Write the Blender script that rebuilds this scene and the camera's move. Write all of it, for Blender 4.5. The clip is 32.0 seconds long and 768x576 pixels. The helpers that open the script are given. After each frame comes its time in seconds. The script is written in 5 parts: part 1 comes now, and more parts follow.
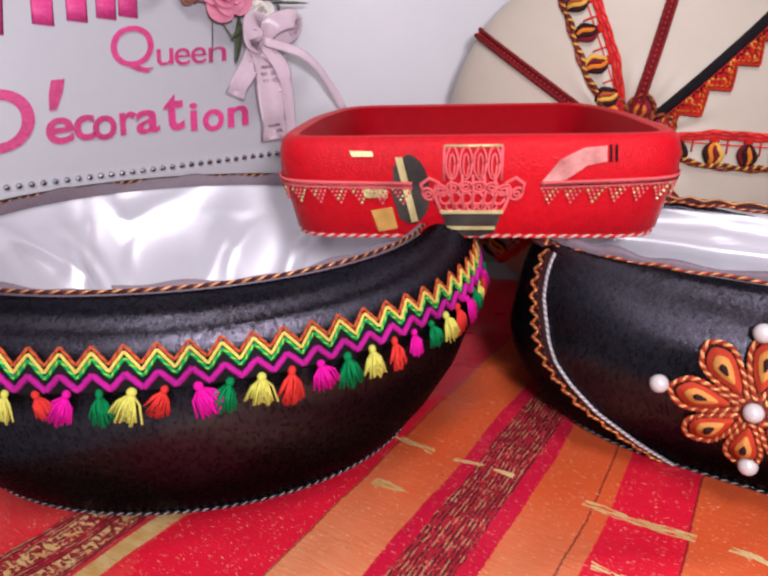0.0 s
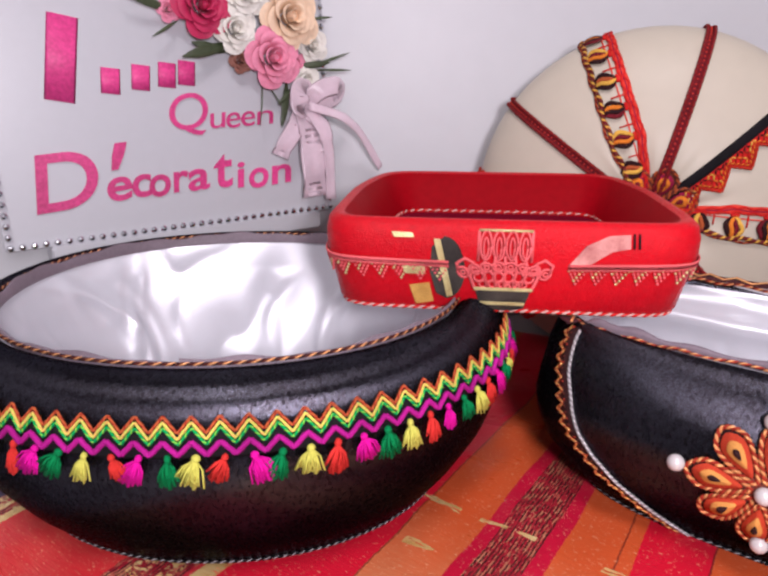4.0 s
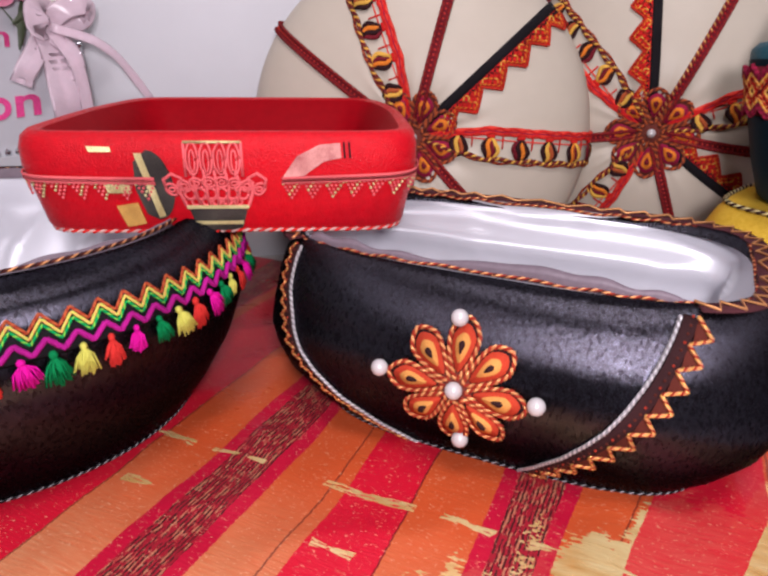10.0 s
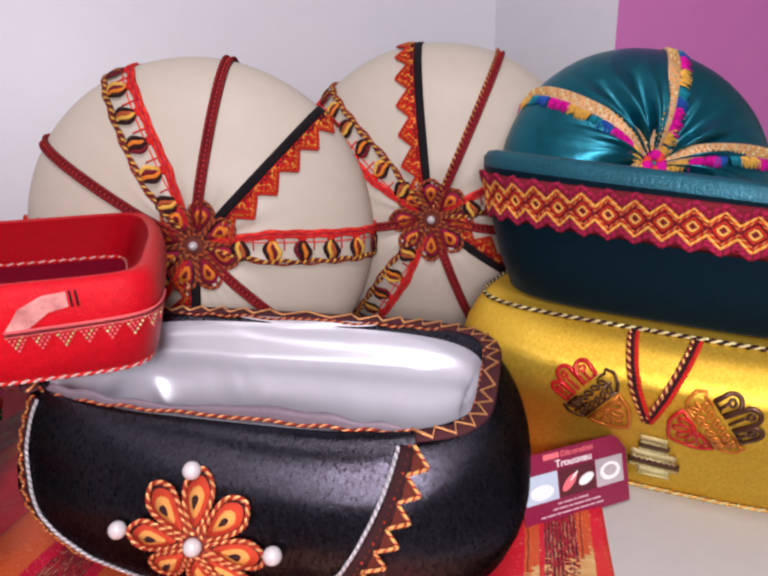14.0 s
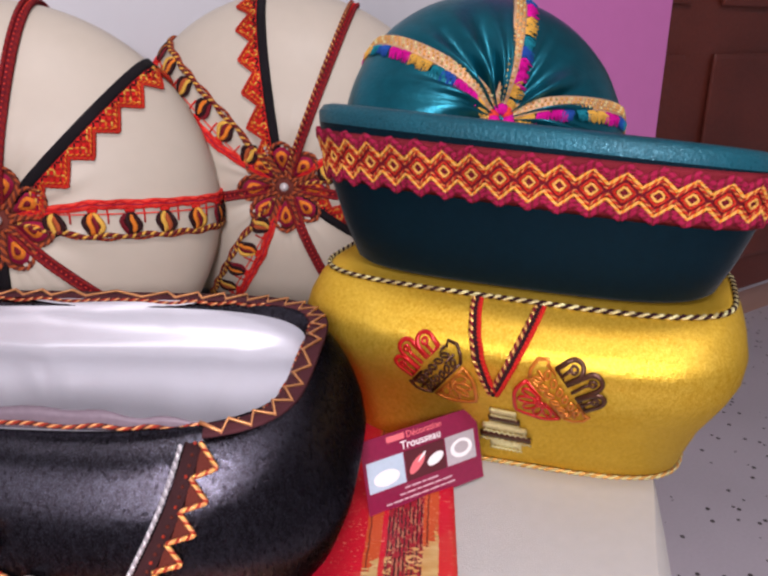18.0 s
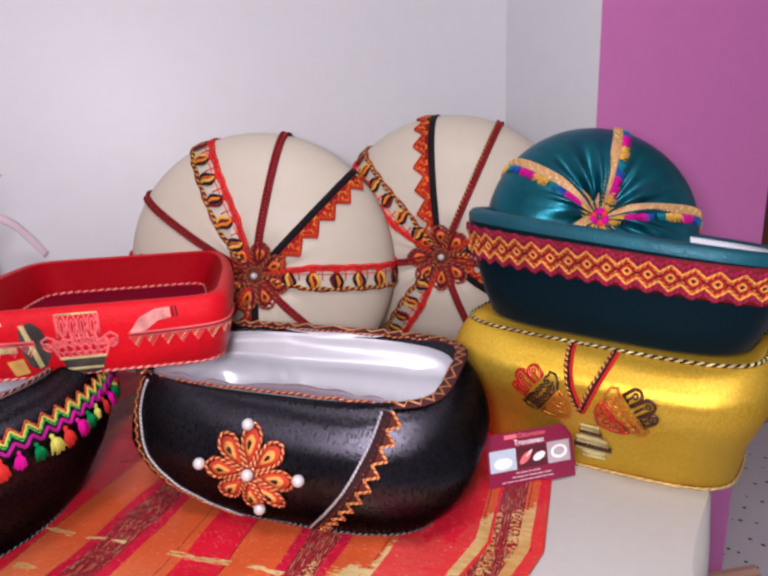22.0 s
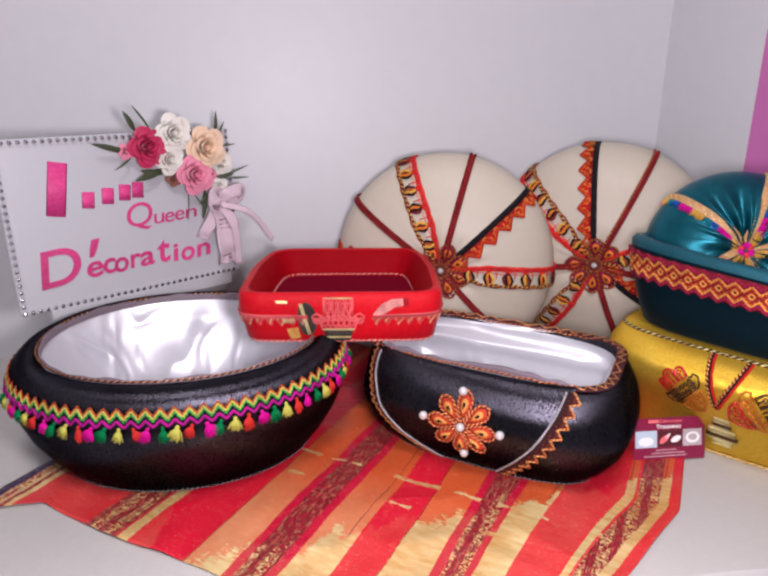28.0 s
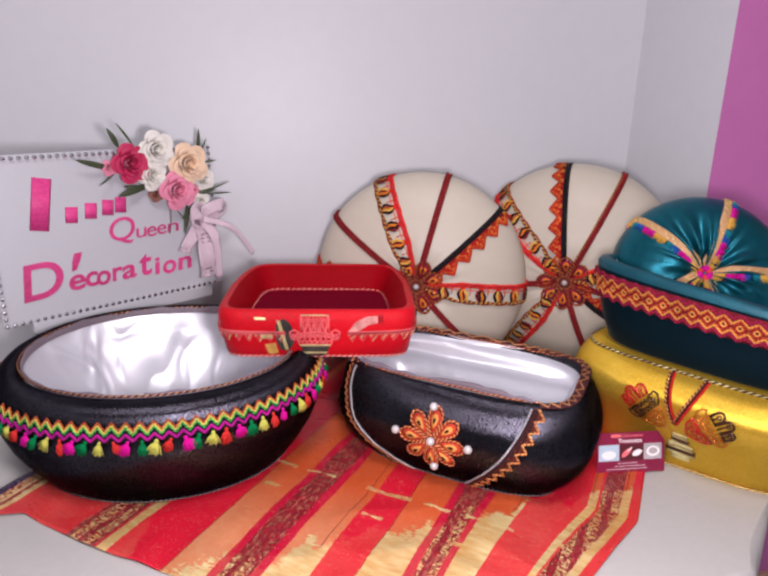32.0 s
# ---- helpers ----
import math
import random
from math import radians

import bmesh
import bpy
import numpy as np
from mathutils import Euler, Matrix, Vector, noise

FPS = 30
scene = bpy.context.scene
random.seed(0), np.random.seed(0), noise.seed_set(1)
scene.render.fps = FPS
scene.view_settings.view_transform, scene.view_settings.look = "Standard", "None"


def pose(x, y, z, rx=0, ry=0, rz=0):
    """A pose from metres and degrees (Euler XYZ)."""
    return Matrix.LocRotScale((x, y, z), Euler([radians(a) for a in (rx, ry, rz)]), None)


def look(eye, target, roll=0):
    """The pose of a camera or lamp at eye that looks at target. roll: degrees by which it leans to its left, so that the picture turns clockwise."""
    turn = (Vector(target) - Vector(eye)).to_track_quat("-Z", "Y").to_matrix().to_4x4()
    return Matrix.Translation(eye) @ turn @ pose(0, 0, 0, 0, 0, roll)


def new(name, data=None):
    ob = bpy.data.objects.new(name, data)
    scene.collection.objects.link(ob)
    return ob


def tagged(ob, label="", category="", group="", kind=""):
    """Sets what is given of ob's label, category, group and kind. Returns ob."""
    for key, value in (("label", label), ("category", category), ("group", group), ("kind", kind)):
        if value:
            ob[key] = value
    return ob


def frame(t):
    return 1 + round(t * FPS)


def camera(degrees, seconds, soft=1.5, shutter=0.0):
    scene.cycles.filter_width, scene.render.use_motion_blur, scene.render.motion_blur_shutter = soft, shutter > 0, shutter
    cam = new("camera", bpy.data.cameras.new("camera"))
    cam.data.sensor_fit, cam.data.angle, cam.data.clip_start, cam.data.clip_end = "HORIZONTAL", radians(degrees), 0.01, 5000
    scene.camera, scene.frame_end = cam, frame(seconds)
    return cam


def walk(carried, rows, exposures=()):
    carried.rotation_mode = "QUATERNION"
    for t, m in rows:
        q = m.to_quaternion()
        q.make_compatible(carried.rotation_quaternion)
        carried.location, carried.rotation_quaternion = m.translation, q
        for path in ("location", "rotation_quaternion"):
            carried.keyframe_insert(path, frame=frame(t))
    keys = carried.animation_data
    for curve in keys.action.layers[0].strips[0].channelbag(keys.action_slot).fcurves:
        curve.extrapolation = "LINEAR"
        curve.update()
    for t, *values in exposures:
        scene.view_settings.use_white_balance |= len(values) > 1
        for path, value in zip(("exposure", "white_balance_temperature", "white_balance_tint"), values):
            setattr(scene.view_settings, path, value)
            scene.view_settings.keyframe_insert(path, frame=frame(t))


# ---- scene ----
cam = camera(62.1, 32.0, soft=2.6)
PATH = [
    (0, (0.031, 0.073, 0.71), (-0.006, 1.942, 0.0), -1.3),
    (0.5, (0.033, 0.088, 0.683), (-0.026, 1.956, -0.031), -1.4),
    (1, (0.033, 0.098, 0.67), (-0.024, 1.956, -0.068), -1.1),
    (1.5, (0.028, 0.098, 0.668), (-0.064, 1.955, -0.07), -1.3),
    (2, (0.021, 0.095, 0.669), (-0.097, 1.946, -0.079), -0.6),
    (2.5, (0.017, 0.082, 0.684), (-0.122, 1.943, -0.037), -0.1),
    (3, (0.013, 0.064, 0.71), (-0.146, 1.936, 0.024), 0.2),
    (3.5, (0.015, 0.061, 0.731), (-0.12, 1.942, 0.065), 0.2),
    (5.5, (0.054, 0.023, 0.768), (0.075, 1.938, 0.192), -0.4),
    (6, (0.064, 0.022, 0.763), (0.137, 1.933, 0.176), 0.3),
    (6.5, (0.076, 0.024, 0.762), (0.188, 1.931, 0.169), 0.4),
    (7, (0.09, 0.025, 0.757), (0.247, 1.923, 0.147), 0.9),
    (7.5, (0.101, 0.031, 0.751), (0.314, 1.913, 0.106), 0.9),
    (8, (0.109, 0.033, 0.751), (0.347, 1.909, 0.099), 0.4),
    (8.5, (0.111, 0.039, 0.741), (0.371, 1.904, 0.067), 0.8),
    (9, (0.114, 0.044, 0.733), (0.371, 1.9, 0.034), 0.8),
    (9.5, (0.118, 0.053, 0.721), (0.374, 1.897, -0.009), 0.7),
    (10, (0.12, 0.058, 0.716), (0.381, 1.894, -0.031), 0.6),
    (10.5, (0.122, 0.054, 0.725), (0.391, 1.903, 0.012), 0.6),
    (11, (0.124, 0.045, 0.737), (0.396, 1.91, 0.069), 0.3),
    (11.5, (0.135, 0.041, 0.748), (0.448, 1.911, 0.113), -0.2),
    (12, (0.148, 0.042, 0.753), (0.516, 1.906, 0.126), -0.3),
    (12.5, (0.159, 0.044, 0.756), (0.571, 1.9, 0.134), -1.0),
    (13, (0.168, 0.047, 0.756), (0.631, 1.891, 0.136), -1.2),
    (13.5, (0.185, 0.051, 0.758), (0.74, 1.872, 0.146), -0.6),
    (14, (0.2, 0.055, 0.761), (0.829, 1.851, 0.145), -1.5),
    (14.5, (0.214, 0.057, 0.759), (0.91, 1.832, 0.156), -1.3),
    (15, (0.233, 0.059, 0.762), (0.998, 1.798, 0.138), -1.6),
    (15.5, (0.248, 0.059, 0.759), (1.072, 1.763, 0.113), -1.5),
    (17.5, (0.264, 0.077, 0.733), (1.126, 1.733, 0.015), -0.6),
    (18, (0.264, 0.072, 0.741), (1.13, 1.74, 0.055), -0.9),
    (18.5, (0.262, 0.063, 0.749), (1.119, 1.754, 0.112), -0.9),
    (19, (0.255, 0.046, 0.751), (0.977, 1.805, 0.132), 0.7),
    (19.5, (0.254, 0.038, 0.751), (0.926, 1.81, 0.11), 2.4),
    (20, (0.259, 0.005, 0.758), (0.902, 1.795, 0.138), 1.3),
    (20.5, (0.255, -0.014, 0.765), (0.92, 1.787, 0.205), 1.5),
    (21, (0.246, -0.044, 0.774), (0.871, 1.776, 0.23), -0.3),
    (21.5, (0.224, -0.072, 0.786), (0.782, 1.772, 0.249), -1.7),
    (22, (0.196, -0.103, 0.801), (0.661, 1.771, 0.278), -2.1),
    (22.5, (0.166, -0.131, 0.817), (0.578, 1.755, 0.295), -1.4),
    (23, (0.136, -0.157, 0.832), (0.498, 1.745, 0.331), -0.2),
    (23.5, (0.111, -0.17, 0.838), (0.421, 1.747, 0.357), 0.7),
    (24, (0.093, -0.162, 0.84), (0.363, 1.752, 0.326), 0.6),
    (24.5, (0.075, -0.18, 0.851), (0.266, 1.747, 0.352), 0.2),
    (26.5, (0.063, -0.208, 0.869), (0.28, 1.717, 0.371), 0.0),
    (27, (0.065, -0.212, 0.872), (0.281, 1.718, 0.395), -0.1),
    (27.5, (0.062, -0.224, 0.875), (0.24, 1.709, 0.396), 0.5),
    (28, (0.064, -0.236, 0.883), (0.24, 1.659, 0.269), -0.0),
    (28.5, (0.069, -0.241, 0.9), (0.279, 1.636, 0.242), 0.1),
    (29, (0.081, -0.238, 0.9), (0.352, 1.643, 0.277), -0.2),
    (29.5, (0.088, -0.245, 0.906), (0.405, 1.627, 0.277), -0.7),
    (30, (0.093, -0.246, 0.906), (0.44, 1.619, 0.274), -0.7),
    (30.5, (0.095, -0.244, 0.904), (0.469, 1.613, 0.265), -0.7),
    (31, (0.093, -0.23, 0.897), (0.459, 1.627, 0.25), -0.3),
    (31.5, (0.073, -0.26, 0.91), (0.364, 1.615, 0.277), 0.7),
    (32, (0.071, -0.257, 0.906), (0.299, 1.637, 0.305), 1.1),
]
walk(cam, [(t, look(eye, target, roll)) for t, eye, target, roll in PATH], [(0.0, 0.1), (2.0, 0.2), (3.3, 0.17), (5.2, 0.0), (9.0, 0.02), (12.0, 0.07), (21.0, 0.1), (24.0, 0.0), (32.0, 0.0)])

# ---- light ----
T = 0.477  # height of the table top
world = bpy.data.worlds.new("room_world")
scene.world = world
world.use_nodes = True
world.node_tree.nodes["Background"].inputs[0].default_value = (0.9, 0.92, 1.0, 1)
world.node_tree.nodes["Background"].inputs[1].default_value = 0.03


def lamp(name, kind, energy, m, colour=(1, 1, 1), size=0.1):
    data = bpy.data.lights.new(name, kind)
    data.energy, data.color = energy, colour
    if kind == "AREA":
        data.shape, data.size = "DISK", size
    else:
        data.shadow_soft_size = size
    ob = new(name, data)
    ob.matrix_world = m
    return ob


lamp("phone_torch", "POINT", 15.0, pose(0.135, -0.12, T + 0.355), (1.0, 0.92, 1.0), 0.045)
# soft fill added from above; no such lamp is in view
lamp("overhead_fill", "AREA", 28.0, pose(0.0, -0.7, 2.5), (1.0, 0.93, 0.98), 0.6)


# ---- materials ----
def mat(name, colour, rough=0.6, metal=0.0, var=0.12, scale=60.0, bump=0.1, bump_scale=None, sheen=0.0, second=None, spec=0.5, fleck=0.0, coat=0.0, comb=0.0, alpha=1.0):
    """A surface with variation at two scales, fine relief and, for cloth, sheen, bright flecks or a combed lustre."""
    m = bpy.data.materials.new(name)
    m.use_nodes = True
    nt = m.node_tree
    p = nt.nodes["Principled BSDF"]
    tex = nt.nodes.new("ShaderNodeTexCoord")

    def noise_node(s, detail=3.0):
        n = nt.nodes.new("ShaderNodeTexNoise")
        n.inputs["Scale"].default_value, n.inputs["Detail"].default_value = s, detail
        nt.links.new(tex.outputs["Object"], n.inputs["Vector"])
        return n

    def mix(fac, a, b):
        x = nt.nodes.new("ShaderNodeMix")
        x.data_type = "RGBA"
        for key, v in ((0, fac), (6, a), (7, b)):
            if hasattr(v, "is_output"):
                nt.links.new(v, x.inputs[key])
            else:
                x.inputs[key].default_value = v
        return x.outputs[2]

    dark = [c * (1 - var) for c in colour] + [1]
    light = [min(1, c * (1 + var)) for c in (second or colour)] + [1]
    big, fine = noise_node(scale * 0.12), noise_node(scale * 6, 2.0)
    add = nt.nodes.new("ShaderNodeMath")
    add.operation = "MULTIPLY_ADD"
    nt.links.new(fine.outputs["Fac"], add.inputs[0])
    add.inputs[1].default_value = 0.5
    nt.links.new(big.outputs["Fac"], add.inputs[2])
    ramp = nt.nodes.new("ShaderNodeMapRange")
    ramp.inputs[1].default_value, ramp.inputs[2].default_value = 0.45, 1.05
    nt.links.new(add.outputs[0], ramp.inputs[0])
    nt.links.new(mix(ramp.outputs[0], dark, light), p.inputs["Base Color"])
    p.inputs["Roughness"].default_value, p.inputs["Metallic"].default_value = rough, metal
    p.inputs["Specular IOR Level"].default_value = spec
    p.inputs["Coat Weight"].default_value = coat
    p.inputs["Coat Roughness"].default_value = 0.2
    p.inputs["Alpha"].default_value = alpha
    if sheen:
        p.inputs["Sheen Weight"].default_value = sheen
        p.inputs["Sheen Roughness"].default_value = 0.35
        p.inputs["Sheen Tint"].default_value = [min(1, 0.25 + c) for c in colour] + [1]
    if fleck:
        vor = nt.nodes.new("ShaderNodeTexNoise")
        vor.inputs["Scale"].default_value, vor.inputs["Detail"].default_value = 900.0, 2.0
        nt.links.new(tex.outputs["Object"], vor.inputs["Vector"])
        r = nt.nodes.new("ShaderNodeMapRange")
        r.inputs[1].default_value, r.inputs[2].default_value = 0.35, 0.7
        r.inputs[3].default_value, r.inputs[4].default_value = rough + fleck, max(0.12, rough - fleck)
        nt.links.new(vor.outputs["Fac"], r.inputs[0])
        nt.links.new(r.outputs[0], p.inputs["Roughness"])
    if comb:
        p.inputs["Anisotropic"].default_value = comb
        tan = nt.nodes.new("ShaderNodeTangent")
        tan.direction_type, tan.axis = "RADIAL", "Z"
        nt.links.new(tan.outputs[0], p.inputs["Tangent"])
    if bump:
        b = nt.nodes.new("ShaderNodeBump")
        b.inputs["Strength"].default_value, b.inputs["Distance"].default_value = bump, 0.002
        nb = noise_node(bump_scale or scale * 8, 4.0)
        nt.links.new(nb.outputs["Fac"], b.inputs["Height"])
        nt.links.new(b.outputs["Normal"], p.inputs["Normal"])
    return m


def plush(name, low, high, rough, metal, bump, comb, spread=0.2):
    """Short-pile plush: fine slanting fibres whose tips catch the light, brushed into soft patches."""
    m = bpy.data.materials.new(name)
    m.use_nodes = True
    nt = m.node_tree
    p = nt.nodes["Principled BSDF"]
    tex = nt.nodes.new("ShaderNodeTexCoord")

    def field(scale, stretch, turn, detail):
        mp = nt.nodes.new("ShaderNodeMapping")
        mp.inputs["Scale"].default_value, mp.inputs["Rotation"].default_value = stretch, turn
        nt.links.new(tex.outputs["Object"], mp.inputs["Vector"])
        n = nt.nodes.new("ShaderNodeTexNoise")
        n.inputs["Scale"].default_value, n.inputs["Detail"].default_value = scale, detail
        nt.links.new(mp.outputs[0], n.inputs["Vector"])
        return n.outputs["Fac"]

    def calc(op, a, b, c=0.0):
        n = nt.nodes.new("ShaderNodeMath")
        n.operation = op
        for i, v in enumerate((a, b, c)):
            if hasattr(v, "is_output"):
                nt.links.new(v, n.inputs[i])
            else:
                n.inputs[i].default_value = v
        return n.outputs[0]

    fibre = field(2100.0, (1.0, 1.0, 0.5), (0.5, 0.6, 0.0), 2.0)
    tuft = field(520.0, (1.0, 1.0, 0.45), (0.4, 0.7, 0.0), 3.0)
    swirl = field(105.0, (0.6, 0.6, 1.0), (0.2, 0.3, 0.0), 2.0)
    brushed = field(26.0, (0.7, 0.7, 1.0), (0.0, 0.0, 0.0), 2.0)
    lit = nt.nodes.new("ShaderNodeMapRange")
    lit.inputs[1].default_value, lit.inputs[2].default_value = 0.9 - spread, 0.92 + 1.8 * spread
    nt.links.new(calc("ADD", fibre, calc("MULTIPLY_ADD", tuft, 0.45, calc("MULTIPLY", brushed, 0.3))), lit.inputs[0])
    x = nt.nodes.new("ShaderNodeMix")
    x.data_type = "RGBA"
    nt.links.new(lit.outputs[0], x.inputs[0])
    x.inputs[6].default_value, x.inputs[7].default_value = (*low, 1), (*high, 1)
    nt.links.new(x.outputs[2], p.inputs["Base Color"])
    p.inputs["Metallic"].default_value = metal
    nt.links.new(calc("MULTIPLY_ADD", tuft, -0.14, rough + 0.07), p.inputs["Roughness"])
    p.inputs["Specular Tint"].default_value = (*[min(1, 0.2 + h) for h in high], 1)
    p.inputs["Anisotropic"].default_value, p.inputs["Anisotropic Rotation"].default_value = comb, 0.0
    tan = nt.nodes.new("ShaderNodeTangent")
    tan.direction_type, tan.axis = "RADIAL", "Z"
    nt.links.new(tan.outputs[0], p.inputs["Tangent"])
    b = nt.nodes.new("ShaderNodeBump")
    b.inputs["Strength"].default_value, b.inputs["Distance"].default_value = bump, 0.002
    nt.links.new(calc("ADD", fibre, calc("MULTIPLY_ADD", tuft, 1.0, calc("MULTIPLY_ADD", brushed, 4.0, calc("MULTIPLY", swirl, 1.3)))), b.inputs["Height"])
    nt.links.new(b.outputs["Normal"], p.inputs["Normal"])
    return m


WALL = mat("white_wall_paint", (0.58, 0.58, 0.605), 0.44, var=0.03, scale=8, bump=0.04, bump_scale=140)
PINK = mat("pink_wall_paint", (0.49, 0.14, 0.365), 0.5, var=0.05, scale=8, bump=0.06, bump_scale=140)
CEIL = mat("ceiling_paint", (0.8, 0.8, 0.8), 0.8, var=0.03, scale=5)
WOOD = mat("dark_brown_door_wood", (0.13, 0.028, 0.018), 0.4, var=0.35, scale=30, bump=0.15, spec=0.25)
PLINTH = mat("brown_skirting_tile", (0.42, 0.24, 0.18), 0.4, var=0.15, scale=40)
MARBLE = mat("pale_threshold_stone", (0.6, 0.58, 0.6), 0.4, var=0.1, scale=30)
LINEN = mat("white_tablecloth", (0.44, 0.425, 0.41), 0.75, var=0.06, scale=20, bump=0.25, bump_scale=1500, sheen=0.05)
BLACK = plush("black_plush_fabric", (0.017, 0.014, 0.018), (0.075, 0.075, 0.096), 0.265, 0.96, 0.12, 0.99, 0.15)
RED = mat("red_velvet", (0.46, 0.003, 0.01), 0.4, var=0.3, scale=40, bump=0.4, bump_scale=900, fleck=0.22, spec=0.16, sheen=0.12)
# red velvet of the tray's inner walls, their shade put into the colour
RED_SHADED = mat("shaded_red_velvet", (0.27, 0.0015, 0.006), 0.5, var=0.15, scale=25, bump=0.08, bump_scale=300, spec=0.03)
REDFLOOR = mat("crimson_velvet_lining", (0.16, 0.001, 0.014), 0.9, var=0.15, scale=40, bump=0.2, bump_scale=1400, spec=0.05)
GOLD = plush("gold_plush_fabric", (0.52, 0.28, 0.006), (0.96, 0.7, 0.13), 0.37, 0.66, 0.17, 0.8, 0.26)
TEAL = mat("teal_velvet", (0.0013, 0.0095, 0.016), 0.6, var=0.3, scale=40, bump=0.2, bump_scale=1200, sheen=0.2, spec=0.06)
# the same teal velvet, brightened in colour for the light on the rim
TEAL_LIT = mat("brightened_teal_velvet", (0.005, 0.08, 0.112), 0.45, 0.45, var=0.45, scale=120, bump=0.3, bump_scale=500, fleck=0.2, spec=0.5)
TEALSATIN = mat("teal_satin", (0.003, 0.12, 0.165), 0.36, 0.8, var=0.35, scale=18, bump=0.14, bump_scale=400, spec=0.8)
SATIN = mat("white_satin_lining", (0.57, 0.57, 0.615), 0.31, 0.21, var=0.04, scale=12, bump=0.03, bump_scale=500, spec=1.0, comb=0.9)
HEM = mat("mauve_sheer_hem", (0.17, 0.13, 0.155), 0.5, var=0.2, scale=60, bump=0.1, bump_scale=900, spec=0.3)
CREAM = mat("cream_satin_cover", (0.52, 0.46, 0.375), 0.46, var=0.05, scale=12, bump=0.06, bump_scale=900, spec=0.3)
PLASTIC = mat("sign_board_white", (0.49, 0.49, 0.52), 0.35, var=0.03, scale=20, bump=0.02)
LETTER = mat("pink_marker_paint", (0.5, 0.012, 0.13), 0.5, var=0.35, scale=60, second=(0.62, 0.05, 0.22))
CRYSTAL = mat("silver_rhinestone", (0.72, 0.73, 0.76), 0.12, 1.0, var=0.1, bump=0)
PEARL = mat("white_pearl", (0.46, 0.43, 0.43), 0.2, var=0.12, scale=300, bump=0, coat=0.4)
GOLDTHREAD = mat("gold_thread", (0.75, 0.42, 0.12), 0.34, 0.75, var=0.3, scale=300, bump=0.3)
COPPERTHREAD = mat("copper_thread", (0.72, 0.33, 0.13), 0.36, 0.6, var=0.3, scale=300, bump=0.3)
SILVERTHREAD = mat("silver_cord", (0.62, 0.6, 0.62), 0.34, 0.6, var=0.3, scale=300, bump=0.3)


def yarn(name, colour, metal=0.0):
    return mat(name, colour, 0.75, metal, var=0.3, scale=260, bump=0.5, bump_scale=1500, spec=0.12)


YRED = yarn("red_yarn", (0.62, 0.02, 0.018))
YDARK = yarn("maroon_yarn", (0.16, 0.012, 0.02))
YMAROON = yarn("wine_yarn", (0.3, 0.012, 0.05))
YBROWN = yarn("brown_braid", (0.15, 0.035, 0.025))
YRUST = yarn("rust_yarn", (0.42, 0.09, 0.03))
YESPRESSO = yarn("espresso_lace", (0.03, 0.01, 0.011))
YBLACK = yarn("black_yarn", (0.01, 0.008, 0.01))
YAMBER = yarn("amber_yarn", (0.72, 0.4, 0.07))
YSTRAW = yarn("straw_yarn", (0.74, 0.37, 0.11))
YCOPPER = yarn("copper_yarn", (0.6, 0.2, 0.06))
YCOPPERRED = yarn("brick_yarn", (0.45, 0.045, 0.02))
YPLUMDARK = yarn("plum_brown_braid", (0.06, 0.017, 0.021))
YSCARLET = yarn("scarlet_yarn", (0.48, 0.016, 0.012))
YGARNET = yarn("garnet_yarn", (0.24, 0.016, 0.016))
YHONEY = yarn("honey_yarn", (0.62, 0.27, 0.07))
YBRICK = yarn("dark_brick_yarn", (0.3, 0.03, 0.016))
YMAHOGANY = yarn("mahogany_yarn", (0.09, 0.018, 0.012))
YORANGE = yarn("orange_yarn", (0.72, 0.2, 0.025))
YGREEN = yarn("green_yarn", (0.0, 0.28, 0.07))
YLIME = yarn("lime_yarn", (0.2, 0.5, 0.06))
YPLUM = yarn("plum_yarn", (0.36, 0.01, 0.2))
YMAG = yarn("magenta_yarn", (0.6, 0.005, 0.27))
YCORAL = yarn("coral_yarn", (0.75, 0.06, 0.04))
# tassel yarns darkened in colour for the weaker light on that basket
YTASSELGREEN = yarn("dimmed_green_tassel_yarn", (0.0, 0.17, 0.05))
YTASSELLEMON = yarn("dimmed_lemon_tassel_yarn", (0.54, 0.52, 0.1))
YTASSELRED = yarn("dimmed_red_tassel_yarn", (0.55, 0.03, 0.025))
YTEAL = yarn("teal_yarn", (0.01, 0.2, 0.26))
YBLUE = yarn("blue_yarn", (0.02, 0.08, 0.35))
YGREY = yarn("grey_yarn", (0.3, 0.28, 0.29))
YBLUSH = yarn("blush_yarn", (0.62, 0.4, 0.36))
YPINK = yarn("rose_lace_thread", (0.72, 0.12, 0.13))
ROSE_DEEP = mat("deep_rose_petal", (0.5, 0.02, 0.09), 0.55, var=0.3, scale=60, sheen=0.2)
ROSE_PINK = mat("pink_petal", (0.78, 0.26, 0.38), 0.55, var=0.2, scale=60, sheen=0.2)
ROSE_PEACH = mat("peach_petal", (0.82, 0.6, 0.42), 0.55, var=0.12, scale=60, sheen=0.2)
ROSE_BROWN = mat("dry_brown_petal", (0.28, 0.11, 0.08), 0.6, var=0.25, scale=60)
ROSE_WHITE = mat("ivory_petal", (0.8, 0.77, 0.7), 0.55, var=0.08, scale=60, sheen=0.2)
LEAF = mat("green_leaf", (0.05, 0.065, 0.03), 0.5, var=0.4, scale=80, bump=0.3)
STEM = mat("dark_leaf_stem", (0.06, 0.08, 0.035), 0.6, var=0.3, scale=80)
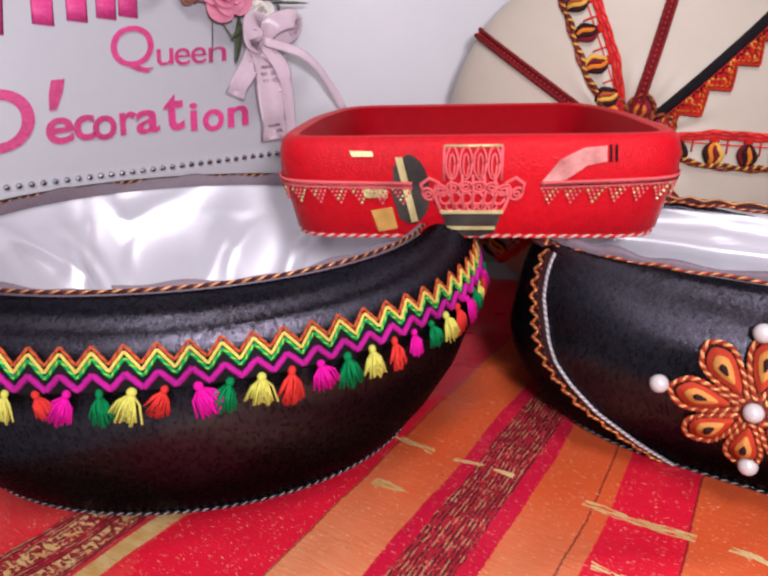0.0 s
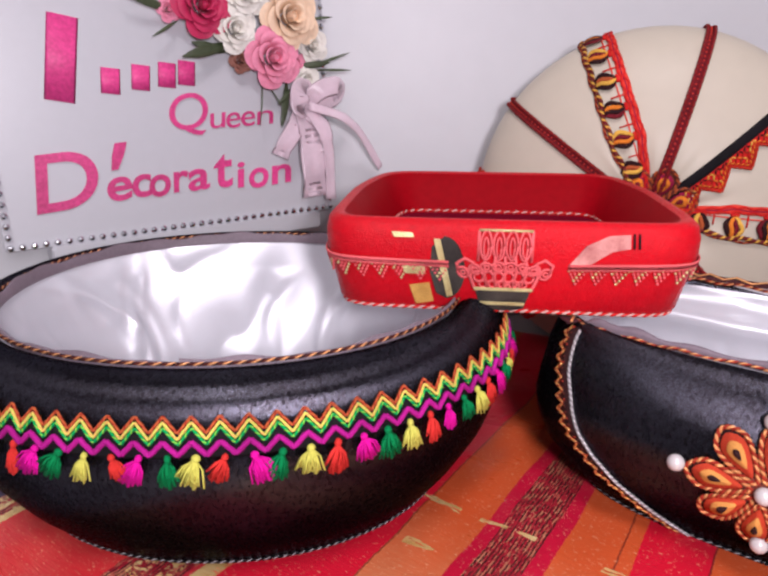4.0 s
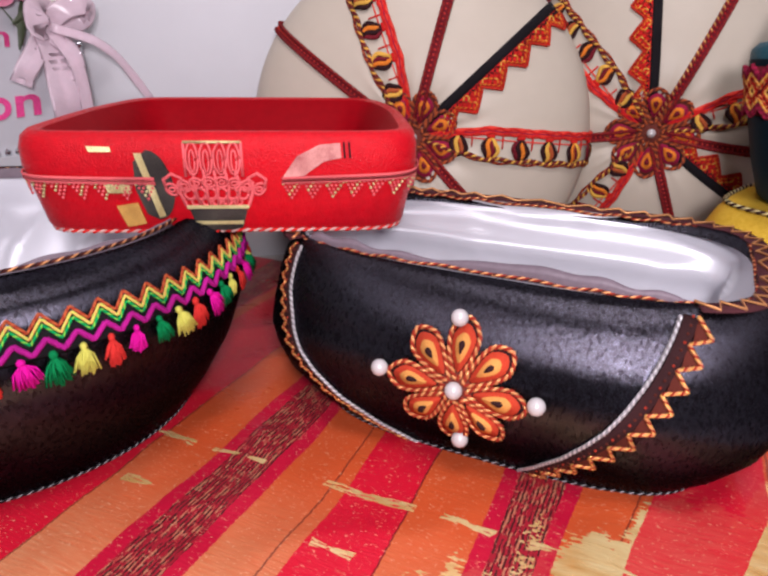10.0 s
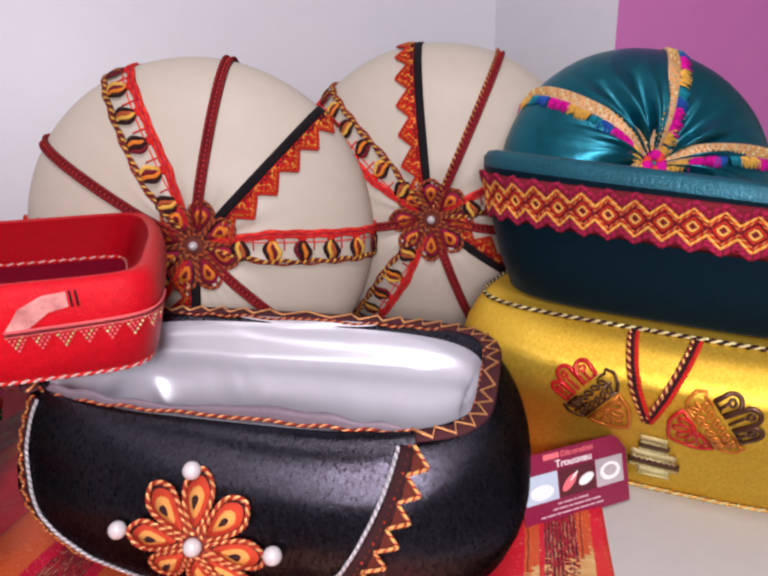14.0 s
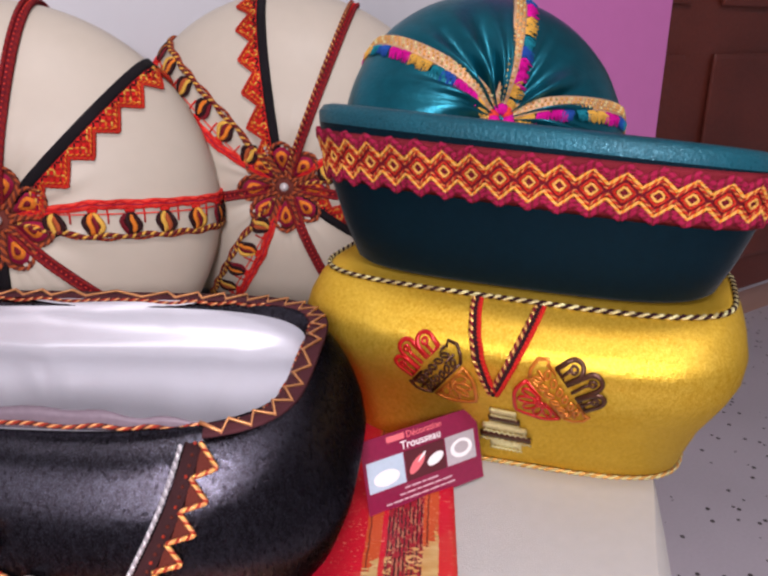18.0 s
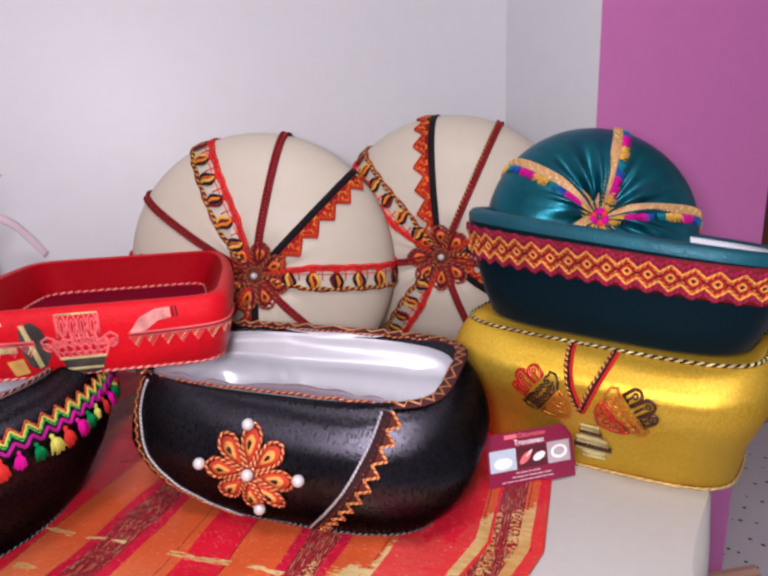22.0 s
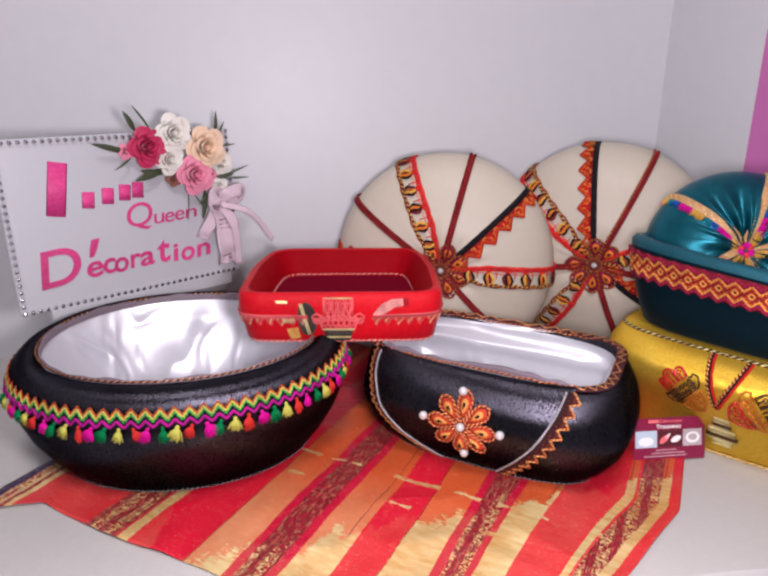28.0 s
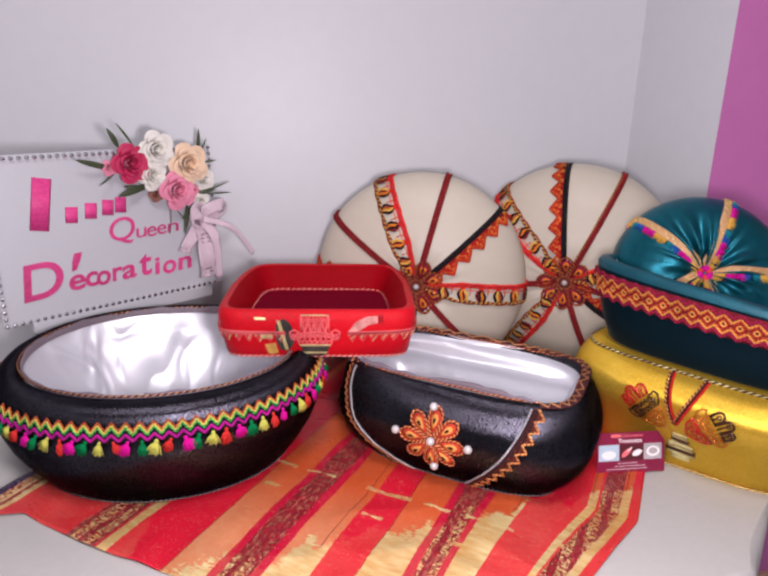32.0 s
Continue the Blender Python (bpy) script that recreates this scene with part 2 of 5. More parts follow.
ORGANZA = mat("pink_organza_ribbon", (0.92, 0.72, 0.81), 0.25, var=0.08, scale=50, bump=0.05, alpha=0.6)
CARDRED = mat("maroon_card_print", (0.22, 0.01, 0.05), 0.35, var=0.2, scale=60, bump=0.02)
CARDWHITE = mat("white_print", (0.82, 0.8, 0.8), 0.4, var=0.02, bump=0)
CARDPINK = mat("salmon_print", (0.75, 0.16, 0.18), 0.4, var=0.05, bump=0)
CARDBLUSH = mat("blush_print", (0.6, 0.42, 0.46), 0.4, var=0.05, bump=0)
CARDBLUE = mat("pale_blue_print", (0.45, 0.56, 0.66), 0.4, var=0.1, bump=0)
CARDGREY = mat("grey_print", (0.42, 0.38, 0.4), 0.4, var=0.3, scale=200, bump=0)
CARDDARK = mat("dark_red_print", (0.09, 0.012, 0.02), 0.4, var=0.2, bump=0)
OCHRE = mat("ochre_brocade", (0.4, 0.15, 0.02), 0.45, 0.3, var=0.4, scale=420, bump=0.4, second=(0.7, 0.4, 0.1))
PALEGOLD = mat("pale_gold_brocade", (0.5, 0.3, 0.1), 0.4, 0.5, var=0.4, scale=420, bump=0.4, second=(0.85, 0.68, 0.34))
BEIGE = mat("beige_ribbon", (0.6, 0.36, 0.2), 0.5, 0.2, var=0.3, scale=300, bump=0.3)
SLATE = mat("dark_slate_brocade", (0.012, 0.011, 0.016), 0.5, 0.1, var=0.6, scale=420, bump=0.4, second=(0.06, 0.05, 0.042), spec=0.15)
ROSEBROCADE = mat("rose_brocade", (0.5, 0.03, 0.05), 0.5, 0.1, var=0.5, scale=420, bump=0.4, second=(0.75, 0.36, 0.32), spec=0.2)
HAMSARED = mat("red_foil", (0.5, 0.012, 0.012), 0.3, 0.3, var=0.2, scale=100)
HAMSADARK = mat("dark_bronze_foil", (0.07, 0.025, 0.012), 0.3, 0.5, var=0.3, scale=100)
HAMSAORANGE = mat("copper_foil", (0.55, 0.17, 0.02), 0.3, 0.5, var=0.3, scale=100)


def terrazzo():
    m = mat("speckled_floor", (0.52, 0.48, 0.52), 0.45, var=0.08, scale=30, bump=0.05)
    nt = m.node_tree
    p = nt.nodes["Principled BSDF"]
    old = p.inputs["Base Color"].links[0].from_socket
    vor = nt.nodes.new("ShaderNodeTexVoronoi")
    vor.inputs["Scale"].default_value = 42.0
    nt.links.new(nt.nodes["Texture Coordinate"].outputs["Object"], vor.inputs["Vector"])
    less = nt.nodes.new("ShaderNodeMath")
    less.operation = "LESS_THAN"
    less.inputs[1].default_value = 0.17
    nt.links.new(vor.outputs["Distance"], less.inputs[0])
    pick = nt.nodes.new("ShaderNodeMix")
    pick.data_type = "RGBA"
    pick.inputs[7].default_value = (0.06, 0.05, 0.05, 1)
    nt.links.new(old, pick.inputs[6])
    nt.links.new(less.outputs[0], pick.inputs[0])
    nt.links.new(pick.outputs[2], p.inputs["Base Color"])
    return m


FLOOR = terrazzo()


def scarf_material():
    """Striped shot silk: red, orange and brown bands along y, gold weft towards the near end, thin gold lines across."""
    m = bpy.data.materials.new("striped_scarf_silk")
    m.use_nodes = True
    nt = m.node_tree
    p = nt.nodes["Principled BSDF"]
    tex = nt.nodes.new("ShaderNodeTexCoord")
    sep = nt.nodes.new("ShaderNodeSeparateXYZ")
    nt.links.new(tex.outputs["Object"], sep.inputs[0])

    def link_or_set(v, socket):
        if hasattr(v, "is_output"):
            nt.links.new(v, socket)
        else:
            socket.default_value = v

    def math_node(op, a, b=0.0, c=0.0):
        n = nt.nodes.new("ShaderNodeMath")
        n.operation = op
        for i, v in enumerate((a, b, c)):
            link_or_set(v, n.inputs[i])
        return n.outputs[0]

    def mix(fac, a, b):
        x = nt.nodes.new("ShaderNodeMix")
        x.data_type = "RGBA"
        for key, v in ((0, fac), (6, a), (7, b)):
            link_or_set(v, x.inputs[key])
        return x.outputs[2]

    def noise_node(scale, stretch=(1, 1, 1), detail=2.0):
        mp = nt.nodes.new("ShaderNodeMapping")
        mp.inputs["Scale"].default_value = stretch
        nt.links.new(tex.outputs["Object"], mp.inputs["Vector"])
        n = nt.nodes.new("ShaderNodeTexNoise")
        n.inputs["Scale"].default_value, n.inputs["Detail"].default_value = scale, detail
        nt.links.new(mp.outputs[0], n.inputs["Vector"])
        return n.outputs["Fac"]

    wob = math_node("MULTIPLY_ADD", noise_node(9.0), 0.008, -0.004)
    jag = math_node("MULTIPLY_ADD", noise_node(420.0, (0.12, 1, 1)), 0.0016, -0.0008)
    # the right-hand end is pulled inwards towards the front, and its stripes with it
    pull = math_node("MINIMUM", math_node("MAXIMUM", math_node("MULTIPLY_ADD", sep.outputs[0], 9.0, -0.2), 0.0), 1.0)
    bent = math_node("MULTIPLY", math_node("MULTIPLY", math_node("MAXIMUM", math_node("SUBTRACT", 0.44, sep.outputs[1]), 0.0), 0.3), pull)
    s = math_node("ADD", math_node("ADD", math_node("ADD", sep.outputs[0], bent), wob), jag)
    ramp = nt.nodes.new("ShaderNodeValToRGB")
    ramp.color_ramp.interpolation = "CONSTANT"
    lo, hi = -0.52, 0.24
    nt.links.new(math_node("MULTIPLY_ADD", s, 1 / (hi - lo), -lo / (hi - lo)), ramp.inputs[0])
    red, org, crm, brn, pur = (0.56, 0.005, 0.022, 1), (0.53, 0.07, 0.017, 1), (0.43, 0.004, 0.03, 1), (0.32, 0.014, 0.027, 1), (0.03, 0.01, 0.05, 1)
    bands = [(-0.52, pur), (-0.42, brn), (-0.413, org), (-0.408, brn), (-0.402, org), (-0.397, red), (-0.306, brn), (-0.266, crm), (-0.262, org), (-0.25, red),
             (-0.19, org), (-0.146, crm), (-0.138, brn), (-0.111, crm), (-0.102, org), (-0.065, red), (-0.025, org), (0.014, crm), (0.022, brn), (0.048, crm), (0.056, org), (0.0925, red), (0.15, org), (0.157, red), (0.162, brn), (0.182, org), (0.19, red)]
    cr = ramp.color_ramp
    cr.elements.remove(cr.elements[1])
    cr.elements[0].position, cr.elements[0].color = 0.0, bands[0][1]
    for pos, col in bands[1:]:
        cr.elements.new((pos - lo) / (hi - lo)).color = col
    base = ramp.outputs[0]
    thin = None
    for at in (-0.187, -0.0715, -0.0245, 0.0885, 0.153, 0.186):
        near_line = math_node("LESS_THAN", math_node("ABSOLUTE", math_node("SUBTRACT", s, at)), 0.00055)
        thin = near_line if thin is None else math_node("MAXIMUM", thin, near_line)
    rgb = nt.nodes.new("ShaderNodeSeparateColor")
    nt.links.new(base, rgb.inputs[0])
    is_brown = math_node("MULTIPLY", math_node("LESS_THAN", rgb.outputs[0], 0.36), math_node("GREATER_THAN", rgb.outputs[0], 0.15))
    is_org = math_node("GREATER_THAN", rgb.outputs[1], 0.04)
    is_red = math_node("MULTIPLY", math_node("GREATER_THAN", rgb.outputs[0], 0.36), math_node("SUBTRACT", 1.0, is_org))
    # shot silk: slow changes of tone and fine slubs along the weft
    slow = noise_node(14.0, (1, 0.6, 1), 3.0)
    slub = noise_node(700.0, (0.12, 1, 1), 2.0)
    tone = math_node("MULTIPLY_ADD", math_node("ADD", slow, math_node("MULTIPLY", slub, 0.6)), 1.0, -0.35)
    base = mix(math_node("MULTIPLY", is_red, math_node("MULTIPLY", tone, 0.5)), base, (0.6, 0.02, 0.05, 1))
    # orange paled towards the near end: the silk's sheen put into the colour
    front = math_node("MINIMUM", math_node("MAXIMUM", math_node("MULTIPLY_ADD", sep.outputs[1], -8.5, 3.2), 0.1), 1.0)
    base = mix(math_node("MULTIPLY", math_node("MULTIPLY", is_org, front), math_node("MULTIPLY", tone, 1.25)), base, (0.62, 0.27, 0.13, 1))
    base = mix(math_node("MULTIPLY", thin, 0.7), base, (0.09, 0.012, 0.012, 1))
    # stitched dark rows in the brown bands, running across in short dashes
    rows = math_node("GREATER_THAN", math_node("SINE", math_node("MULTIPLY", math_node("ADD", sep.outputs[0], jag), 2700.0)), 0.1)
    dash = math_node("GREATER_THAN", noise_node(640.0, (1, 0.25, 1), 2.0), 0.45)
    fine = math_node("MULTIPLY", math_node("MULTIPLY", rows, dash), is_brown)
    base = mix(math_node("MULTIPLY", fine, 0.9), base, (0.04, 0.014, 0.014, 1))
    gleam = math_node("MULTIPLY", math_node("MULTIPLY", math_node("SUBTRACT", 1.0, rows), math_node("GREATER_THAN", noise_node(430.0, (1, 0.3, 1), 2.0), 0.55)), is_brown)
    base = mix(math_node("MULTIPLY", gleam, 0.28), base, (0.72, 0.5, 0.24, 1))
    # single metallic threads all over, their sparkle painted as pale specks
    speck = math_node("GREATER_THAN", noise_node(950.0, (0.45, 1, 1), 2.0), 0.665)
    base = mix(math_node("MULTIPLY", speck, 0.4), base, (0.85, 0.5, 0.3, 1))
    # gold weft near the front end, its border ragged along single threads
    ragged = math_node("ADD", math_node("MULTIPLY_ADD", noise_node(26.0, (1.6, 0.6, 1), 3.0), 0.12, -0.06), math_node("MULTIPLY_ADD", noise_node(500.0, (0.25, 1, 1), 2.0), 0.05, -0.025))
    q = math_node("ADD", sep.outputs[1], ragged)
    slant = math_node("SUBTRACT", math_node("MULTIPLY", q, 0.849), math_node("MULTIPLY", sep.outputs[0], 0.76))
    reach = math_node("MULTIPLY_ADD", math_node("MAXIMUM", math_node("SUBTRACT", -0.215, sep.outputs[0]), 0.0), 3.4, 0.278)
    near = math_node("LESS_THAN", slant, reach)
    sparkle = math_node("GREATER_THAN", noise_node(480.0, (0.6, 1, 1), 2.0), 0.52)
    columns = math_node("GREATER_THAN", math_node("SINE", math_node("MULTIPLY", sep.outputs[0], 360.0)), -0.2)
    brown_gold = math_node("MULTIPLY", is_brown, math_node("MULTIPLY", sparkle, columns))
    red_gold = math_node("MULTIPLY", is_red, math_node("MULTIPLY", 0.22, math_node("MULTIPLY", slub, slow)))
    gold = math_node("MULTIPLY", near, math_node("MINIMUM", math_node("ADD", is_org, math_node("ADD", brown_gold, red_gold)), 1.0))
    # single thick gold wefts that come and go
    for y, cut in ((0.366, 0.49), (0.323, 0.56)):
        away = math_node("ABSOLUTE", math_node("SUBTRACT", math_node("ADD", sep.outputs[1], math_node("MULTIPLY", wob, 0.8)), y))
        wide = math_node("MULTIPLY_ADD", noise_node(45.0, (1, 0.2, 1), 3.0), 0.009, -0.0022)
        cross = math_node("MULTIPLY", math_node("LESS_THAN", math_node("ADD", away, math_node("MULTIPLY", jag, 1.2)), wide), math_node("GREATER_THAN", noise_node(24.0, (1, 0.3, 1)), cut))
        gold = math_node("MAXIMUM", gold, math_node("MULTIPLY", cross, math_node("GREATER_THAN", slub, 0.42)))
    # bronze to pale gold by noise: the weft's shimmer put into its colour
    glint = noise_node(160.0, (0.3, 1, 1), 3.0)
    base = mix(gold, base, mix(math_node("MULTIPLY_ADD", math_node("ADD", glint, slow), 1.6, -1.1), (0.66, 0.36, 0.11, 1), (0.9, 0.72, 0.36, 1)))
    nt.links.new(base, p.inputs["Base Color"])
    sheen = math_node("MULTIPLY_ADD", noise_node(30.0, (0.5, 1, 1), 3.0), 0.36, 0.14)
    nt.links.new(math_node("MULTIPLY_ADD", gold, -0.05, sheen), p.inputs["Roughness"])
    nt.links.new(math_node("MULTIPLY_ADD", gold, 0.3, 0.1), p.inputs["Metallic"])
    b = nt.nodes.new("ShaderNodeBump")
    b.inputs["Strength"].default_value, b.inputs["Distance"].default_value = 0.3, 0.001
    nt.links.new(math_node("ADD", math_node("MULTIPLY", slub, 1.0), math_node("ADD", math_node("MULTIPLY", gold, 0.6), math_node("MULTIPLY", fine, 0.5))), b.inputs["Height"])
    nt.links.new(b.outputs["Normal"], p.inputs["Normal"])
    return m


SCARF = scarf_material()


# ---- building helpers ----
class Build:
    """Collects vertices and faces with materials, and links them as one mesh."""

    def __init__(self, warp=None):
        self.v, self.f, self.m, self.mats, self.warp = [], [], [], [], warp

    def add(self, verts, faces, material):
        if material not in self.mats:
            self.mats.append(material)
        k, base = self.mats.index(material), len(self.v)
        self.v += [Vector(self.warp(p)) if self.warp else Vector(p) for p in verts]
        self.f += [[base + i for i in f] for f in faces]
        self.m += [k] * len(faces)
        return self

    def done(self, name, parent=None, label="", smooth=True, m=None):
        me = bpy.data.meshes.new(name)
        me.from_pydata([tuple(p) for p in self.v], [], self.f)
        for material in self.mats:
            me.materials.append(material)
        me.polygons.foreach_set("material_index", self.m)
        me.polygons.foreach_set("use_smooth", [smooth] * len(self.f))
        me.update()
        ob = new(name, me)
        if parent:
            ob.parent = parent
        if m is not None:
            ob.matrix_basis = m
        return tagged(ob, label)


def loft(rings, cap0=False, cap1=False, closed=True):
    n, verts, faces = len(rings[0]), [p for r in rings for p in r], []
    for i in range(len(rings) - 1):
        for j in range(n if closed else n - 1):
            k = (j + 1) % n
            faces.append([i * n + j, i * n + k, (i + 1) * n + k, (i + 1) * n + j])
    if cap0:
        faces.append(list(range(n))[::-1])
    if cap1:
        faces.append([(len(rings) - 1) * n + j for j in range(n)])
    return verts, faces


def sweep(path, normals, section, closed=False):
    """A section (points across, up) drawn along a path whose surface normals are given."""
    rings, n = [], len(path)
    for i, (p, nn) in enumerate(zip(path, normals)):
        a, b = (path[i - 1], path[(i + 1) % n]) if closed else (path[max(i - 1, 0)], path[min(i + 1, n - 1)])
        t = (Vector(b) - Vector(a)).normalized()
        nn = Vector(nn).normalized()
        c = t.cross(nn).normalized()
        rings.append([Vector(p) + c * x + nn * y for x, y in section])
    if closed:
        rings.append(rings[0])
    return loft(rings, not closed, not closed)


def flat(hw, th):
    return [(-hw, 0), (-hw * 0.8, th), (hw * 0.8, th), (hw, 0)]


def rod(r, sides=6):
    return [(r * math.cos(-2 * math.pi * i / sides), r * math.sin(-2 * math.pi * i / sides)) for i in range(sides)]


def twist(build, path, normals, r, pitch, mats, closed=False, steps=6):
    """A cord of twisted strands along a path."""
    pts = [Vector(p) for p in path]
    if closed:
        pts = pts + [pts[0]]
        normals = list(normals) + [normals[0]]
    run = [0.0]
    for a, b in zip(pts, pts[1:]):
        run.append(run[-1] + (b - a).length)
    count = max(8, int(run[-1] / pitch * steps))
    rows, j = [], 0
    for i in range(count + 1):
        d = run[-1] * i / count
        while j < len(run) - 2 and run[j + 1] < d:
            j += 1
        f = (d - run[j]) / max(run[j + 1] - run[j], 1e-9)
        t = (pts[j + 1] - pts[j]).normalized()
        nn = Vector(normals[j]).lerp(Vector(normals[j + 1]), f).normalized()
        rows.append((pts[j].lerp(pts[j + 1], f), t.cross(nn).normalized(), nn, d))
    for k, material in enumerate(mats):
        path_k, norm_k = [], []
        for p, c, nn, d in rows:
            a = 2 * math.pi * (d / pitch + k / len(mats))
            path_k.append(p + c * (r * 0.55 * math.cos(a)) + nn * (r * 0.55 * math.sin(a) + r))
            norm_k.append(nn)
        build.add(*sweep(path_k, norm_k, rod(r * 0.72, 5)), material)
    return build


def sphere(centre, r, nu=10, nv=7, squash=(1, 1, 1)):
    rings = []
    for i in range(nv + 1):
        a = math.pi * i / nv
        rr = max(math.sin(a), 0.02)
        rings.append([Vector(centre) + Vector((r * squash[0] * rr * math.cos(2 * math.pi * j / nu), r * squash[1] * rr * math.sin(2 * math.pi * j / nu), -r * squash[2] * math.cos(a))) for j in range(nu)])
    return loft(rings, True, True)


def slab(x0, x1, y0, y1, z0, z1, bevel=0.0):
    b = min(bevel, abs(x1 - x0) / 3, abs(y1 - y0) / 3)

    def ring(d, z):
        return [(x0 + d + b, y0 + d, z), (x1 - d - b, y0 + d, z), (x1 - d, y0 + d + b, z), (x1 - d, y1 - d - b, z), (x1 - d - b, y1 - d, z), (x0 + d + b, y1 - d, z), (x0 + d, y1 - d - b, z), (x0 + d, y0 + d + b, z)]

    if not bevel:
        return loft([[(x0, y0, z), (x1, y0, z), (x1, y1, z), (x0, y1, z)] for z in (z0, z1)], True, True)
    zb = min(bevel, abs(z1 - z0) / 3)
    return loft([ring(b * 0.6, z0), ring(0, z0 + zb), ring(0, z1 - zb), ring(b * 0.6, z1)], True, True)


def empty(name, m, label, category, group=""):
    ob = new(name)
    ob.empty_display_size = 0.05
    ob.matrix_basis = m
    return tagged(ob, label, category, group)


def interp(x, xs, ys):
    return float(np.interp(x, xs, ys))


class Vessel:
    """A soft rounded basket: a superellipse plan and an outer profile of (height, outset)."""

    def __init__(self, a, b, n, profile, lip=1.0, drop=0.0, back=0.0, taper=0.0, front_dip=0.0, even=0.0, low=1.0, skew=(0.0, 0.0)):
        self.taper, self.front_dip, self.even, self.low, self.skew = taper, front_dip, even, low, skew
        self.a, self.b, self.n, self.profile, self.lip, self.drop, self.back = a, b, n, profile, lip, drop, back
        self.zs, self.ds = [p[0] for p in profile], [p[1] for p in profile]
        t = np.linspace(0, 1, 181)
        quarter = t ** (n / 2) / (t ** (n / 2) + (1 - t) ** (n / 2)) * math.pi / 2
        th = np.concatenate([quarter[:-1] + k * math.pi / 2 for k in range(4)] + [[2 * math.pi]])
        xy = np.array([self.plan(t, 0.0) for t in th])
        run = np.r_[0, np.cumsum(np.hypot(*np.diff(xy, axis=0).T))]
        self.length, self.th, self.run = float(run[-1]), th, run
        self.front = float(np.interp(1.5 * math.pi, th, run))

    def plan(self, th, d, n=None, kx=1.0):
        c, s = math.cos(th), math.sin(th)
        e = 2.0 / (n or self.n)
        if c > 0:
            kx += (1 - kx) * self.even
        x, y = (self.a + d * kx) * math.copysign(abs(c) ** e, c), (self.b + d) * math.copysign(abs(s) ** e, s)
        return (x * (1 - self.taper * max(y / self.b, 0.0) ** 1.5), y)

    def ends(self, z):
        """How much of the outset holds at the two ends: less above the widest girth where the lip is thin."""
        return 1 + (self.lip - 1) * min(max((z - 0.085) / 0.015, 0), 1) + (self.low - 1) * min(max((0.085 - z) / 0.015, 0), 1)

    def tuck(self, x, z):
        """How far the foot is pushed back below the girth, more towards +x."""
        return max(self.skew[0] + self.skew[1] * x, self.skew[0] * 0.4) * max(1 - z / 0.085, 0) ** 2

    def angle(self, s):
        return float(np.interp((self.front + s) % self.length, self.run, self.th))

    def ring(self, z, d, count=96, n=None, kx=None):
        kx = self.ends(z) if kx is None else kx
        flat_ring = [self.plan(self.angle(self.length * i / count), d, n, kx) for i in range(count)]
        return [(x, y + self.tuck(x, z), z * self.sink(x, y)) for x, y in flat_ring]

    def raw(self, s, z):
        x, y = self.plan(self.angle(s), interp(z, self.zs, self.ds), None, self.ends(z))
        return Vector((x, y + self.tuck(x, z), z * self.sink(x, y)))

    def sink(self, x, y):
        """The share of the height left where the rim slopes down towards +x and towards the back."""
        return 1 - self.drop * min(max(0.5 + 0.5 * x / self.a, 0), 1) - self.back * min(max(0.5 + 0.5 * y / self.b, 0), 1) - self.front_dip * min(max(0.5 - 0.5 * y / self.b, 0), 1)

    def normal(self, s, z):
        e = 0.0015
        n = (self.raw(s + e, z) - self.raw(s - e, z)).cross(self.raw(s, min(z + e, self.zs[-1])) - self.raw(s, z - e))
        return n.normalized()

    def point(self, s, z, off=0.0):
        """The place s metres along the girth from the front's middle, at height z, off metres proud of the cloth."""
        return self.raw(s, z) + self.normal(s, z) * off


def shell(v, inner, count=96):
    """Rings of the outside of a vessel and, on request, of its inside."""
    return [v.ring(z, d, count) for z, d in v.profile], [v.ring(z, d, count) for z, d in inner]


def crease(p, k, seed, amount, waves=2.6, rise=7.0, folds=1.0):
    """A point of a satin lining moved by soft waves and a few long narrow folds; k rings below the rim."""
    a = math.atan2(p[1], p[0])
    q = Vector((math.cos(a) * waves, math.sin(a) * waves, p[2] * rise + seed))
    q += Vector((noise.noise(q * 0.6), noise.noise(q * 0.6 + Vector((9, 0, 0))), 0)) * 0.9
    ridge = (1 - min(1.0, 3.0 * abs(noise.noise(q)))) ** 1.3
    soft = noise.noise(q * 0.9 + Vector((5, 0, 0)))
    f = 1 - amount * (0.5 * ridge + 0.8 * soft) * min(k, 8) / 8
    rnd = random.Random(int(seed * 10))
    for _ in range(22):
        mid, slope, wide, tall, low, high = rnd.uniform(-math.pi, math.pi), rnd.uniform(-5, 5), rnd.uniform(0.025, 0.06), rnd.uniform(0.012, 0.03), rnd.uniform(0.0, 0.06), rnd.uniform(0.08, 0.13)
        off = (a - mid - slope * (p[2] - 0.07) - 30 * (p[2] - 0.07) ** 2 * slope + math.pi) % (2 * math.pi) - math.pi
        if abs(off) < 0.25:
            f -= folds * tall * math.exp(-(off / wide) ** 2) * min(max((p[2] - low) / 0.02, 0), 1) * min(max((high - p[2]) / 0.03, 0), 1)
    return Vector((p[0] * f, p[1] * f, p[2]))


def line_on(v, points, off=0.0):
    return [v.point(s, z, off) for s, z in points], [v.normal(s, z) for s, z in points]


def zigzag(v, s0, s1, z0, z1, count, phase=0.0, off=0.0012, fine=2):
    pts, total = [], count * 2
    for i in range(total * fine + 1):
        f = i / fine + phase
        tri = abs((f % 2) - 1)
        pts.append((s0 + (s1 - s0) * i / (total * fine), z0 + (z1 - z0) * tri))
    return line_on(v, pts, off)


